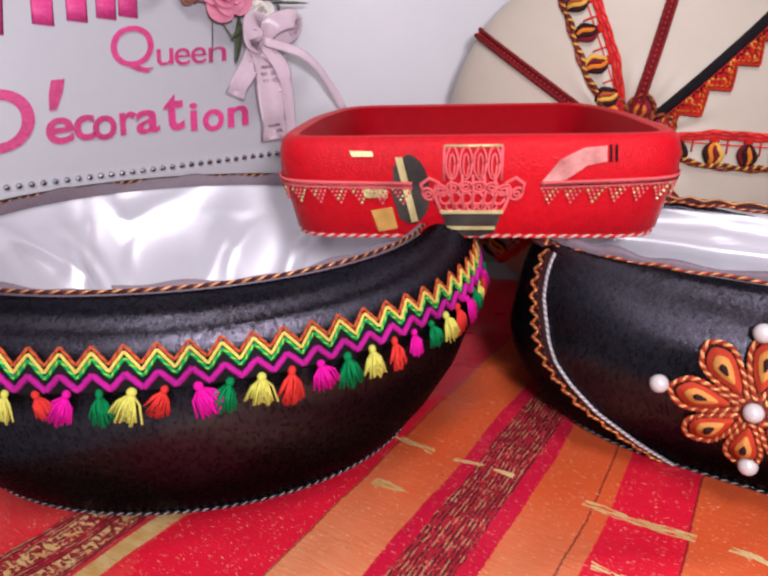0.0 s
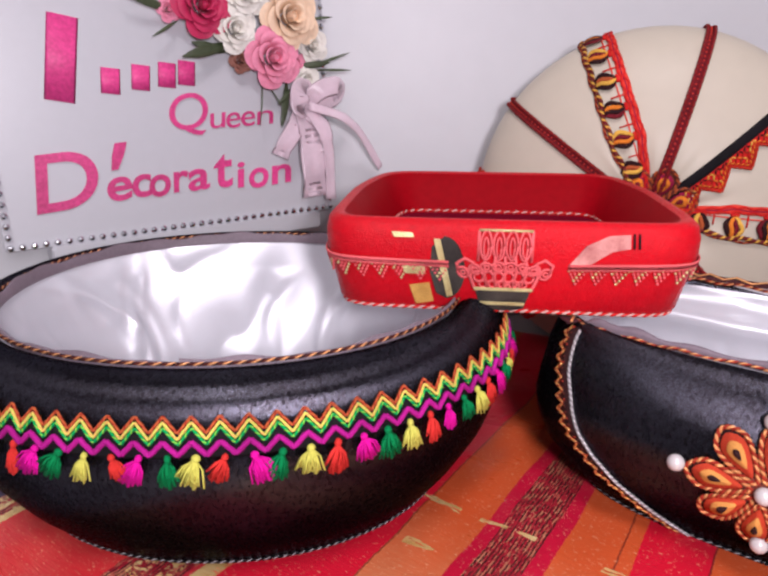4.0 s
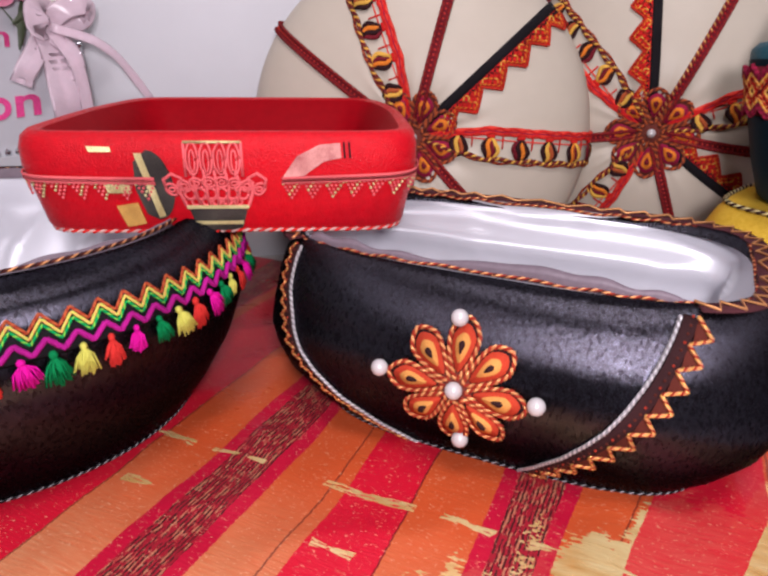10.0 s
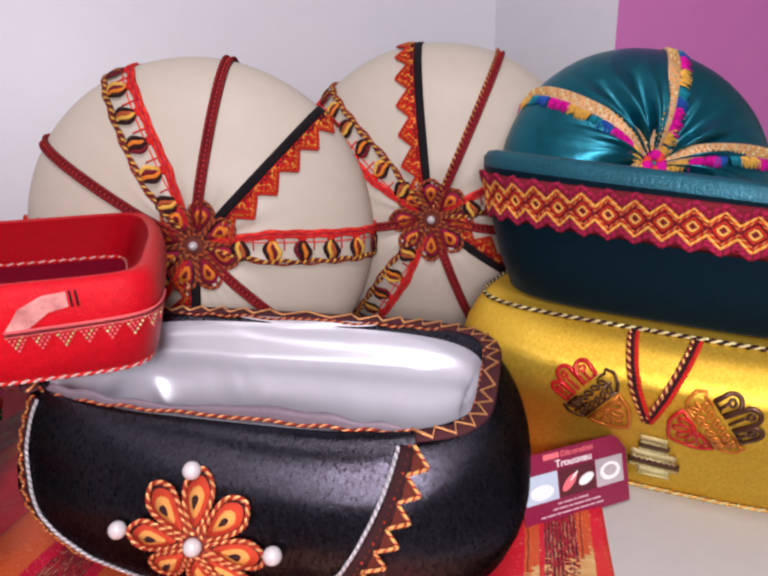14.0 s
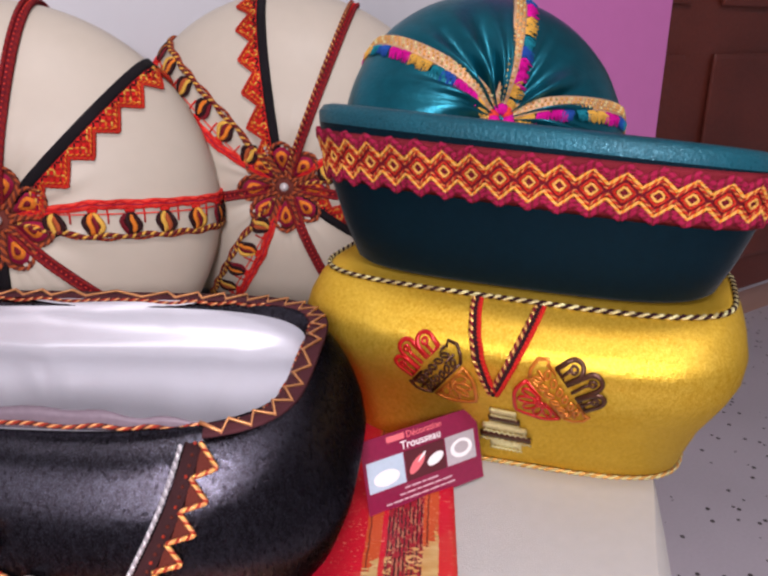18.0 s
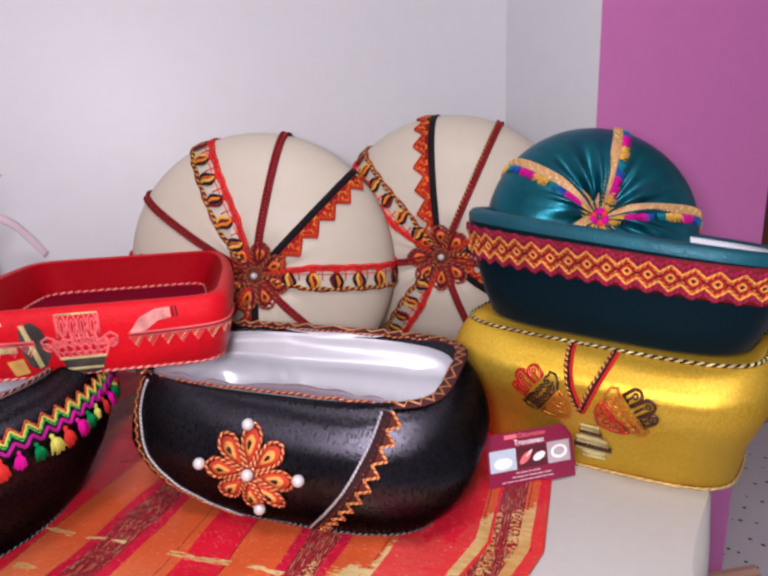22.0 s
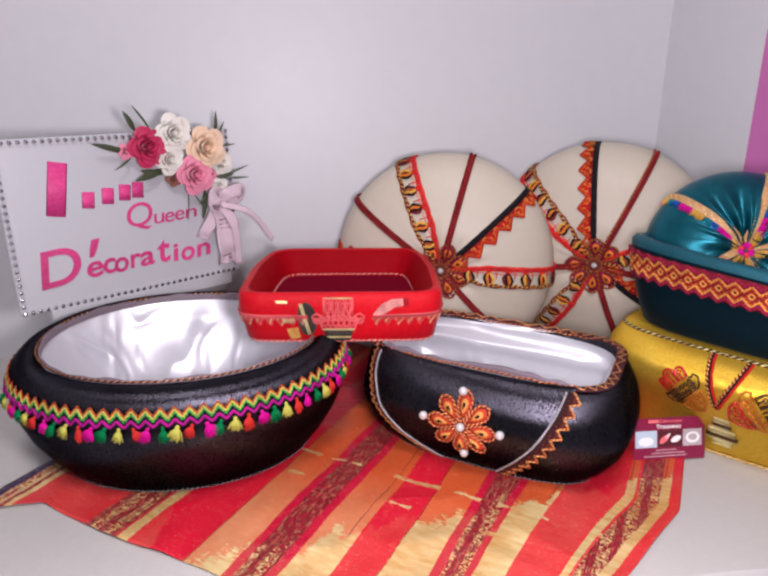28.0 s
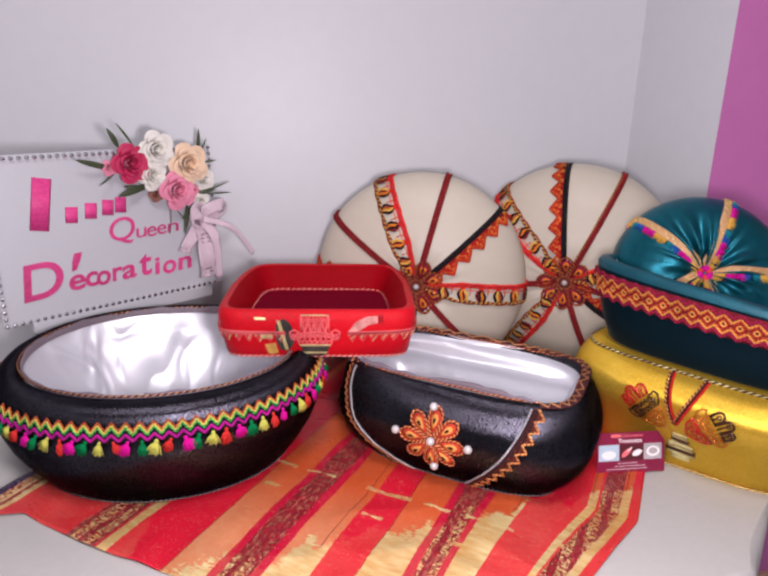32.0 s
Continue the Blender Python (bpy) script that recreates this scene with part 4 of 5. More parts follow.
# ---- tufted round cushions ----
class Cushion:
    """A tufted disc; local +z looks out of its front."""

    def __init__(self, R, H, dimple, back=None):
        self.R, self.H, self.D, self.back = R, H, dimple, back or H
        self.prof = []
        for i in range(41):
            a = (math.pi / 2) * i / 40
            r = R * math.sin(a)
            z = H * math.cos(a) ** 0.82 - dimple * math.exp(-((r / (0.2 * R)) ** 2))
            self.prof.append((r, z))
        for i in range(1, 21):
            a = (math.pi / 2) * (1 - i / 20)
            self.prof.append((R * math.sin(a), -self.back * max(math.cos(a), 0) ** 0.8))
        pts = np.array(self.prof)
        self.run = np.r_[0, np.cumsum(np.hypot(*np.diff(pts, axis=0).T))]
        self.pts = pts

    def at(self, phi, d, side=0.0, off=0.0):
        """d metres along the spoke phi from the tuft, side metres to its left, off metres proud."""
        r, z = np.interp(d, self.run, self.pts[:, 0]), np.interp(d, self.run, self.pts[:, 1])
        r2, z2 = np.interp(d + 0.002, self.run, self.pts[:, 0]), np.interp(d + 0.002, self.run, self.pts[:, 1])
        t = Vector((float(r2 - r), float(z2 - z))).normalized()
        c, s = math.cos(phi), math.sin(phi)
        nr, nz = -t.y, t.x
        if nz * (1 if z > 0 else -1) < 0 and abs(nr) < 0.2:
            nr, nz = -nr, -nz
        shrink = max(0.0, 1 - (side / max(float(r), 0.004)) ** 2) ** 0.5 if abs(side) < float(r) else 0.3
        rad = float(r) * shrink
        p = Vector((c * rad - s * side, s * rad + c * side, float(z)))
        n = Vector((c * nr, s * nr, nz)).normalized()
        return p + n * off, n

    def spoke(self, phi, d0, d1, side, off, count=26):
        rows = [self.at(phi, d0 + (d1 - d0) * i / count, side(i / count) if callable(side) else side, off) for i in range(count + 1)]
        return [p for p, _ in rows], [n for _, n in rows]

    def body(self, parent, material, pleat=0.0011, count=120, reach=0.22, low=1.0):
        rings = []
        for k, (r, z) in enumerate(self.prof):
            ring = []
            for j in range(count):
                a = 2 * math.pi * j / count
                w = pleat * (math.sin(a * 11 + 2.6 * math.sin(a * 3) + 9 * r) + 0.4 * math.sin(a * 27 + 3 * math.sin(a * 5))) * math.exp(-((r / self.R - 0.2) / reach) ** 2) if z > 0 else 0
                ring.append((max(r, 0.0008) * math.cos(a), max(max(r, 0.0008) * math.sin(a), -low), z + w))
            rings.append(ring)
        return Build().add(*loft(rings, True, True), material).done("cover", parent)


def spoke_cord(c, ob, deg, colours, w=0.0042, d1=None):
    phi, d1 = math.radians(deg), d1 or c.R * 1.5
    b = Build()
    p, n = c.spoke(phi, 0.012, d1, 0.0, 0.0004)
    b.add(*sweep(p, n, flat(w, 0.0014)), colours[0])
    for side in (-1, 1):
        p, n = c.spoke(phi, 0.012, d1, side * w * 0.72, 0.0012, 60)
        twist(b, p, n, 0.0015, 0.0052, [YGARNET, YDARK, colours[1] if len(colours) > 2 and side > 0 else YGARNET], False, 4)
    count = int((d1 - 0.012) / 0.0042)
    for i in range(count):
        q, n = c.at(phi, 0.012 + (d1 - 0.012) * i / count, 0.0, 0.0022)
        b.add(*sphere(q, 0.0009, 5, 4), colours[-1])
    return b.done("braid_strip", ob, "narrow dark red braid strip")


def spoke_zigzag(c, ob, deg, flip=1, d0=0.02):
    """A flat black band with a woven saw-tooth border along one of its sides."""
    phi = math.radians(deg)
    d1 = c.R * 1.46
    b = Build()
    p, n = c.spoke(phi, d0, d1 + 0.05, 0.0, 0.0004)
    b.add(*sweep(p, n, flat(0.0044, 0.0016)), YBLACK)
    b.done("black_band", ob, "flat black band")
    t = Build()
    teeth, fine = 8, 8
    step = (d1 - d0) / teeth

    def side(d):
        f = ((d - d0) / step) % 1.0
        return 0.0095 + 0.0125 * (1 - abs(2 * f - 1))

    def at(d, w, off):
        return c.at(phi, d, flip * -w, off)

    rows = []
    for i in range(teeth * fine + 1):
        d = d0 + step * i / fine
        rows.append([at(d, 0.0036 + (side(d) - 0.0036) * k / 3, 0.0011)[0] for k in range(4)])
    t.add(*loft(rows, closed=False), YRED)
    for inset, r, pair in ((0.0, 0.0012, [YSCARLET, YCOPPERRED]), (0.0034, 0.0009, [YSCARLET, YORANGE])):
        rows = [at(d0 + step * i / fine, max(side(d0 + step * i / fine) - inset, 0.005), 0.0012) for i in range(teeth * fine + 1)]
        twist(t, [r_[0] for r_ in rows], [r_[1] for r_ in rows], r, 0.004, pair, False, 3)
    # a lattice of short stitches, warm towards the points and dark beside the band
    cell = 0.0034
    count = int((d1 - d0) / cell)
    for i in range(count):
        d = d0 + cell * (i + 0.5)
        for j in range(6):
            w = 0.0058 + j * 0.0029
            if w > side(d) - 0.0022:
                continue
            lean = 0.0011 if (i + j) % 2 else -0.0011
            p, n = at(d - 0.0011, w - lean, 0.0017)
            q, _ = at(d + 0.0011, w + lean, 0.0017)
            near = w < 0.0085
            t.add(*sweep([p, q], [n, n], flat(0.0007, 0.0009)), (YESPRESSO if (i % 6) < 4 else YAMBER) if near else (YORANGE, YSCARLET, YBRICK, YAMBER, YSCARLET)[(i + 2 * j) % 5])
    return t.done("zigzag_trim", ob, "red and orange woven saw-tooth trim")


def spoke_lace(c, ob, deg, flip=1):
    phi, d1 = math.radians(deg), c.R * 1.5

    def wave(base, amp, k):
        return lambda f: flip * (base + amp * math.sin(f * k)) * min(1, 0.3 + f * 3)

    b = Build()
    p, n = c.spoke(phi, 0.016, d1, wave(0.0125, 0.0004, 60), 0.0005, 60)
    b.add(*sweep(p, n, flat(0.0038, 0.0014)), YCORAL)
    for off, base in ((0.0, 0.0105), (math.pi, 0.0145)):
        p, n = c.spoke(phi, 0.016, d1, lambda f, o=off, q=base: flip * (q + 0.0011 * math.sin(f * 110 + o)) * min(1, 0.3 + f * 3), 0.0018, 110)
        b.add(*sweep(p, n, flat(0.0009, 0.0011)), YRED)
    p, n = c.spoke(phi, 0.016, d1, wave(0.0125, 0.0004, 60), 0.0019, 60)
    b.add(*sweep(p, n, flat(0.0005, 0.0006)), YMAROON)
    b.done("red_edging", ob, "bright red wavy edging")
    e = Build()
    p, n = c.spoke(phi, 0.016, d1, wave(-0.0115, 0.0011, 50), 0.0006, 80)
    twist(e, p, n, 0.0017, 0.007, [YBROWN, YAMBER, YDARK], False, 5)
    p, n = c.spoke(phi, 0.016, d1, wave(-0.0138, 0.0008, 60), 0.0004, 80)
    twist(e, p, n, 0.0012, 0.006, [YRUST, YDARK], False, 4)
    e.done("brown_edging", ob, "brown and amber corded edging")
    inner = Build()
    count = 7
    for i in range(count):
        d = 0.035 + (d1 - 0.055) * (i + 0.3) / count
        tone = ((YESPRESSO, YAMBER, YRUST, YESPRESSO), (YESPRESSO, YORANGE, YDARK, YAMBER), (YDARK, YESPRESSO, YORANGE, YESPRESSO))[i % 3]
        for k, material in enumerate(tone):
            rows = []
            for j in range(9):
                f = j / 8
                bulge = math.sin(math.pi * f) ** 0.7
                rows.append(c.at(phi, d + (k - 1.5) * 0.0042 * bulge + 0.0012 * math.sin(f * 6.28), flip * (-0.0105 + 0.0165 * f), 0.0006 + 0.0022 * bulge + 0.0003 * (k % 2)))
            inner.add(*sweep([r[0] for r in rows], [r[1] for r in rows], flat(0.0019, 0.0013)), material)
        for k in range(3):
            q, _ = c.at(phi, d + (k - 1) * 0.0022, flip * 0.0078, 0.001)
            inner.add(*sphere(q, 0.0019, 6, 4), YRED)
        rows = [c.at(phi, d + 0.0105, flip * s, 0.0007) for s in (0.009, 0.004, -0.002)]
        inner.add(*sweep([r[0] for r in rows], [r[1] for r in rows], flat(0.0007, 0.0008)), YRED)
    p, n = c.spoke(phi, 0.03, d1, flip * 0.0052, 0.0006, 40)
    inner.add(*sweep(p, n, flat(0.0006, 0.0007)), YCORAL)
    return inner.done("leaf_stitches", ob, "orange, amber and brown leaf-shaped stitches")


def cushion_flower(c, ob, size, turn, lift):
    fills, rope = flower_colours("dark")
    top = max(z for r, z in c.prof[:14])

    def warp(p):
        x, y, z = p
        r = math.hypot(x, y)
        zz = interp(r, [a for a, _ in c.prof[:30]], [b for _, b in c.prof[:30]])
        return Vector((x, y, max(zz, lift) + z))

    base = Build(warp)
    base.add(*sphere((0, 0, 0.0), size * 0.25, 12, 6, (1, 1, 0.2)), YBROWN)
    flower = base.done("flower", ob, "brown embroidered eight-petal appliqué flower")
    for k in range(8):
        b = Build(warp)
        petal(b, size * 0.72, size * 0.55, math.radians(turn + 45 * k), size * 0.2, fills, rope, size * 0.034, 0.001)
        b.done("petal", flower)
    Build().add(*sphere((0, 0, lift + 0.004), 0.0042, 12, 8), PEARL).done("pearl", flower)


def face(centre, yaw, tilt, spin=0.0):
    """A pose whose +z looks towards the viewer (-y), turned by yaw and tilted up by tilt; local +y stays up."""
    return pose(*centre) @ pose(0, 0, 0, 0, 0, yaw) @ pose(0, 0, 0, 90 - tilt, 0, 0) @ pose(0, 0, 0, 0, 0, spin)


def round_cushion(centre, yaw, tilt, spokes, label, turn, radius, depth, back):
    c = Cushion(radius, depth, 0.016, back)
    ob = empty("round_cushion", face(centre, yaw, tilt), label, "cushion", "pair of cream cushions")
    c.body(ob, CREAM, low=centre[2] - T)
    for kind, deg, flip in spokes:
        if kind == "cord":
            spoke_cord(c, ob, deg, (YDARK, YCORAL) if flip > 0 else (YDARK, GOLDTHREAD, YRED))
        elif kind == "zig":
            spoke_zigzag(c, ob, deg, flip)
        else:
            spoke_lace(c, ob, deg, flip)
    cushion_flower(c, ob, 0.044, turn, depth - 0.012)


round_cushion((0.2402, 0.679, T + 0.1494), -15.2, 3.2, [("zig", 44, 1), ("cord", 77, 1), ("lace", 112, -1), ("cord", 145, 1), ("zig", 178, 1), ("lace", -4, 1), ("cord", -46, 1), ("zig", -92, 1), ("lace", 225, 1)],
              "round cream satin cushion with radiating red braids, leaning on the wall", 70, 0.16, 0.075, 0.09)
round_cushion((0.4923, 0.703, T + 0.1574), -27.8, -2.5, [("zig", 96, -1), ("cord", 67, -1), ("lace", 135, 1), ("lace", 20, 1), ("cord", -8, 1), ("zig", -36, -1), ("cord", -70, 1), ("lace", -122, 1), ("cord", 187, 1)],
              "round cream satin cushion with a brown flower in its middle", 90, 0.1638, 0.1008, 0.0643)


# ---- red velvet tray ----
def red_tray():
    ob = empty("red_tray", pose(0.084, 0.531, T + 0.126, 0, 0, -4), "red velvet tray with brocade patches, resting on two baskets", "tray")
    v = Vessel(0.1165, 0.104, 10.0, [(0, -0.011), (0.004, -0.007), (0.02, -0.004), (0.04, 0.0), (0.05, 0.0), (0.0565, -0.0015), (0.0595, -0.0045), (0.06, -0.007)], taper=0.15)
    inner = [(0.06, -0.007), (0.0585, -0.0105), (0.05, -0.0175), (0.036, -0.026), (0.029, -0.0295), (0.018, -0.031)]
    out, rim = shell(v, inner, 96)
    Build().add(*loft(out + rim[1:2], True), RED).done("body", ob)
    # inner walls use the darkened red; the shade is painted
    Build().add(*loft(rim[1:]), RED_SHADED).done("inner_lining", ob, "inner tray walls, red velvet with shade put into its colour")
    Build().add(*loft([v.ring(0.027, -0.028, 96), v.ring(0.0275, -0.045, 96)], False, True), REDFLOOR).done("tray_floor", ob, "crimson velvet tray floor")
    cord = Build()
    path = [Vector((*v.plan(v.angle(v.length * i / 160), -0.029), 0.028)) for i in range(160)]
    twist(cord, path, [(0, 0, 1)] * 160, 0.001, 0.0075, [YRED, YBLUSH], True, 5)
    cord.done("inner_cord", ob, "red and white twisted cord round the floor")
    cord = Build()
    p, nn = line_on(v, [(v.length * i / 160, 0.0015) for i in range(160)], -0.0006)
    twist(cord, p, nn, 0.0012, 0.0065, [YRED, YBLUSH], True, 5)
    cord.done("base_cord", ob, "red and white twisted cord round the base")
    # pieces sewn on the front

    def patch(name, outline, material, off=0.0008, th=0.0007, label=""):
        b = Build()
        n = len(outline)
        low = [v.point(s, z, off) for s, z in outline]
        top = [v.point(s, z, off + th) for s, z in outline]
        b.add(low + top, [[i, (i + 1) % n, n + (i + 1) % n, n + i] for i in range(n)] + [list(range(n, 2 * n))], material)
        return b.done(name, ob, label, smooth=False)

    def stroke(b, pts, material, hw=0.0007, off=0.0012):
        p, nn = line_on(v, pts, off)
        b.add(*sweep(p, nn, flat(hw, 0.0008)), material)

    def fine_line(pts, k):
        return [(pts[i][0] + (pts[i + 1][0] - pts[i][0]) * j / k, pts[i][1] + (pts[i + 1][1] - pts[i][1]) * j / k) for i in range(len(pts) - 1) for j in range(k)] + [pts[-1]]

    for side in (-1, 1):
        lace = Build()
        s0, s1 = side * 0.036, side * 0.145
        pts = [(s0 + (s1 - s0) * i / 40, 0.0345 + 0.0035 * (i / 40) * (1 if side > 0 else 0.6)) for i in range(41)]
        stroke(lace, pts, YPINK, 0.0009)
        stroke(lace, [(s, z - 0.0028) for s, z in pts], YPINK, 0.0006)
        stroke(lace, [(s + (s1 - s0) * 0.012 * (i % 2), z - 0.0014 + 0.0012 * (1 if i % 2 else -1)) for i, (s, z) in enumerate(fine_line(pts, 4))], YPINK, 0.0004)
        for k in range(8):
            s, z = fine_line(pts, 4)[9 + k * 18]
            for h in range(5):
                for q in range(5 - h):
                    x = s + (q - (4 - h) / 2) * 0.0026
                    lace.add(*sphere(v.point(x, z - 0.0034 - 0.0022 * h, 0.0012), 0.00095, 6, 4), PALEGOLD if (q + h + k) % 3 == 0 else YPINK)
        lace.done("lace_fringe", ob, "pink and gold scalloped lace fringe")
    arc = [(-0.0385 + 0.0125 * math.cos(a), 0.03 + 0.0205 * math.sin(a)) for a in [math.pi * (0.5 - i / 14) for i in range(15)]]
    patch("brocade_crescent", arc + [(-0.045, 0.013), (-0.048, 0.028), (-0.046, 0.044)], SLATE, label="dark brocade crescent")
    patch("brocade_line", [(-0.045, 0.049), (-0.041, 0.049), (-0.034, 0.012), (-0.038, 0.011)], PALEGOLD, 0.0016)
    patch("brocade_square", [(-0.066, 0.034), (-0.051, 0.035), (-0.051, 0.026), (-0.064, 0.026)], PALEGOLD, label="pale gold brocade square")
    patch("brocade_square", [(-0.062, 0.018), (-0.049, 0.02), (-0.047, 0.007), (-0.059, 0.005)], OCHRE, label="ochre brocade square")
    patch("brocade_square", [(-0.071, 0.0525), (-0.058, 0.052), (-0.057, 0.0495), (-0.069, 0.0495)], PALEGOLD)
    patch("brocade_leaf", [(0.036, 0.034), (0.049, 0.036), (0.06, 0.044), (0.07, 0.046), (0.07, 0.054), (0.058, 0.053), (0.045, 0.047)], ROSEBROCADE, label="rose brocade leaf")
    patch("brocade_stripe", [(0.0715, 0.046), (0.0725, 0.046), (0.0725, 0.0545), (0.0715, 0.0545)], YBLACK, 0.0016)
    patch("brocade_stripe", [(0.0745, 0.046), (0.0755, 0.046), (0.0755, 0.0545), (0.0745, 0.0545)], YBLACK, 0.0016)
    # the openwork basket-shaped motif in the middle
    b = Build()
    def oval(s, z, rs, rz, hw=0.0007, off=0.0012, tilt=0.0):
        pts = []
        for i in range(13):
            a = i * math.pi / 6
            x, y = rs * math.cos(a), rz * math.sin(a)
            pts.append((s + x * math.cos(tilt) - y * math.sin(tilt), z + x * math.sin(tilt) + y * math.cos(tilt)))
        stroke(b, pts, YPINK, hw, off)

    for k in range(4):
        s = -0.0135 + 0.0077 * k
        oval(s, 0.0455, 0.0034, 0.0088)
        oval(s, 0.0445, 0.0015, 0.006, 0.0006)
    stroke(b, [(-0.018, 0.0545), (0.014, 0.0545)], PALEGOLD, 0.0008)
    stroke(b, [(-0.018, 0.0545), (-0.018, 0.036)], YPINK, 0.0009)
    stroke(b, [(0.014, 0.0545), (0.014, 0.036)], YPINK, 0.0009)
    for k in range(8):
        s = -0.002 + (k - 3.5) * 0.0072
        oval(s, 0.0325 - 0.00035 * (k - 3.5) ** 2, 0.0038, 0.003, 0.0008, 0.0012, 0.25 * (k - 3.5))
        oval(s, 0.0325 - 0.00035 * (k - 3.5) ** 2, 0.0016, 0.0013, 0.0006, 0.0014)
    for k in range(6):
        s = -0.002 + (k - 2.5) * 0.0062
        oval(s, 0.0255, 0.0031, 0.0034, 0.0008)
        oval(s + 0.0028, 0.0205, 0.0024, 0.0022, 0.0007) if k < 5 else None
    for k in range(5):
        s = -0.002 + (k - 2) * 0.0066
        stroke(b, [(s * 0.9, 0.0395), (s + 0.001, 0.029), (s * 0.8, 0.018)], YPINK, 0.0009)
    for sgn in (-1, 1):
        stroke(b, [(-0.002 + sgn * q, z) for q, z in ((0.028, 0.029), (0.029, 0.034), (0.024, 0.0375), (0.019, 0.035), (0.021, 0.026), (0.0185, 0.018), (0.0155, 0.0165))], YPINK, 0.0011)
    b.done("openwork_motif", ob, "rose openwork motif shaped like a basket")
    patch("motif_band", [(-0.0195, 0.016), (0.0155, 0.016), (0.012, 0.0045), (0.004, 0.0025), (-0.008, 0.0025), (-0.016, 0.0045)], SLATE)
    for z, w in ((0.0165, 0.0185), (0.0065, 0.0145)):
        patch("motif_stripe", [(-0.002 - w, z), (-0.002 + w, z), (-0.002 + w, z + 0.002), (-0.002 - w, z + 0.002)], PALEGOLD, 0.0016)
    return ob


red_tray()


# ---- gold basket ----
def gold_basket():
    ob = empty("gold_basket", pose(0.537, 0.397, T, 0, 0, -52), "gold plush basket with cords and red filigree under another basket", "basket", "decorated trousseau baskets")
    v = Vessel(0.141, 0.091, 4.0, [(0, -0.036), (0.006, -0.034), (0.02, -0.031), (0.045, -0.0235), (0.06, -0.0155), (0.075, -0.0065), (0.088, -0.001), (0.1, 0.0), (0.111, -0.006), (0.121, -0.017), (0.1265, -0.028), (0.128, -0.034)], 0.4, low=0.7, skew=(0.01, 0.13))
    out, rim = shell(v, [(0.128, -0.034), (0.127, -0.06)], 120)
    Build().add(*loft(out + rim[1:], True, True), GOLD).done("body", ob)
    for z, d in ((0.1262, 0.0), (0.002, 0.0)):
        b = Build()
        p, nn = line_on(v, [(v.length * i / 180, z) for i in range(180)], -0.0002)
        twist(b, p, nn, 0.0015, 0.0075, [PALEGOLD, YESPRESSO if z > 0.1 else GOLDTHREAD], True, 5)
        b.done("cord", ob, "gold twisted cord")
    for s_top, mats in ((-0.01, (YESPRESSO, YSCARLET)), (0.03, (YESPRESSO, YSCARLET))):
        pts = [(s_top + (0.008 - s_top) * i / 14, 0.125 - 0.05 * i / 14) for i in range(15)]
        for k, material in enumerate((GOLDTHREAD,) + mats):
            p, nn = line_on(v, [(s + (k - 1) * 0.0024, z) for s, z in pts], 0.0004)
            b = Build()
            twist(b, p, nn, 0.0014, 0.005, [material, YDARK if k == 0 else material], False, 5)
            b.done("cord_strand", ob)

    def ornament(s0, z0, turn, cols):
        """A cut-out foil palm: a flower-filled point, a pierced band with curled ends, and rounded fingers."""
        c, sn = math.cos(turn), math.sin(turn)

        def warp(p):
            x, y, z = p[0] * 1.12, p[1] * 1.12, p[2]
            return v.point(s0 + c * x - sn * y, z0 + sn * x + c * y, z + 0.0012)

        def line(b, pts, material, hw=0.0011):
            b.add(*sweep([Vector((x, y, 0)) for x, y in pts], [(0, 0, 1)] * len(pts), flat(hw * 0.72, 0.0009)), material)

        def loop(b, cx, cy, rx, ry, an, material, hw):
            ca, sa = math.cos(an), math.sin(an)
            ring = [(rx * math.cos(q * math.pi / 5), ry * math.sin(q * math.pi / 5)) for q in range(11)]
            line(b, [(cx + x * ca - y * sa, cy + x * sa + y * ca) for x, y in ring], material, hw)

        # the point with its half flower
        b = Build(warp)
        line(b, [(0.0155 * math.cos(q * math.pi / 12), -0.0155 * math.sin(q * math.pi / 12) - 0.003 * max(0, 1 - abs(q - 6) / 2)) for q in range(13)], cols[0], 0.0016)
        line(b, [(-0.0165, -0.0002), (0.0165, -0.0002)], cols[0], 0.0014)
        for q in range(5):
            an = -math.pi * (q + 0.5) / 5
            loop(b, 0.0083 * math.cos(an), 0.0083 * math.sin(an) - 0.0004, 0.0046, 0.0022, an, cols[0], 0.001)
            line(b, [(0.0, -0.001), (0.004 * math.cos(an), 0.004 * math.sin(an))], cols[0], 0.0009)
        first = b.done("filigree_ornament", ob, "cut-out foil ornament in red, bronze and copper")
        # the pierced band
        b = Build(warp)
        line(b, [(-0.0165, 0.0026), (0.0165, 0.0026)], cols[1], 0.0012)
        line(b, [(-0.018, 0.0085), (0.018, 0.0085)], cols[1], 0.0011)
        line(b, [(-0.0165, 0.0145), (0.0165, 0.0145)], cols[1], 0.0012)
        for sgn in (-1, 1):
            line(b, [(sgn * x, y) for x, y in ((0.0165, 0.0026), (0.0205, 0.006), (0.022, 0.011), (0.0195, 0.0155), (0.0168, 0.0135))], cols[1], 0.0014)
        for q in range(6):
            x = -0.0138 + q * 0.0055
            loop(b, x, 0.0056, 0.0024, 0.0013, 0.7, cols[1], 0.0009)
            loop(b, x, 0.0115, 0.0024, 0.0013, -0.7, cols[1], 0.0009)
        b.done("filigree_band", first)
        # three fingers and the two outer curls
        b = Build(warp)
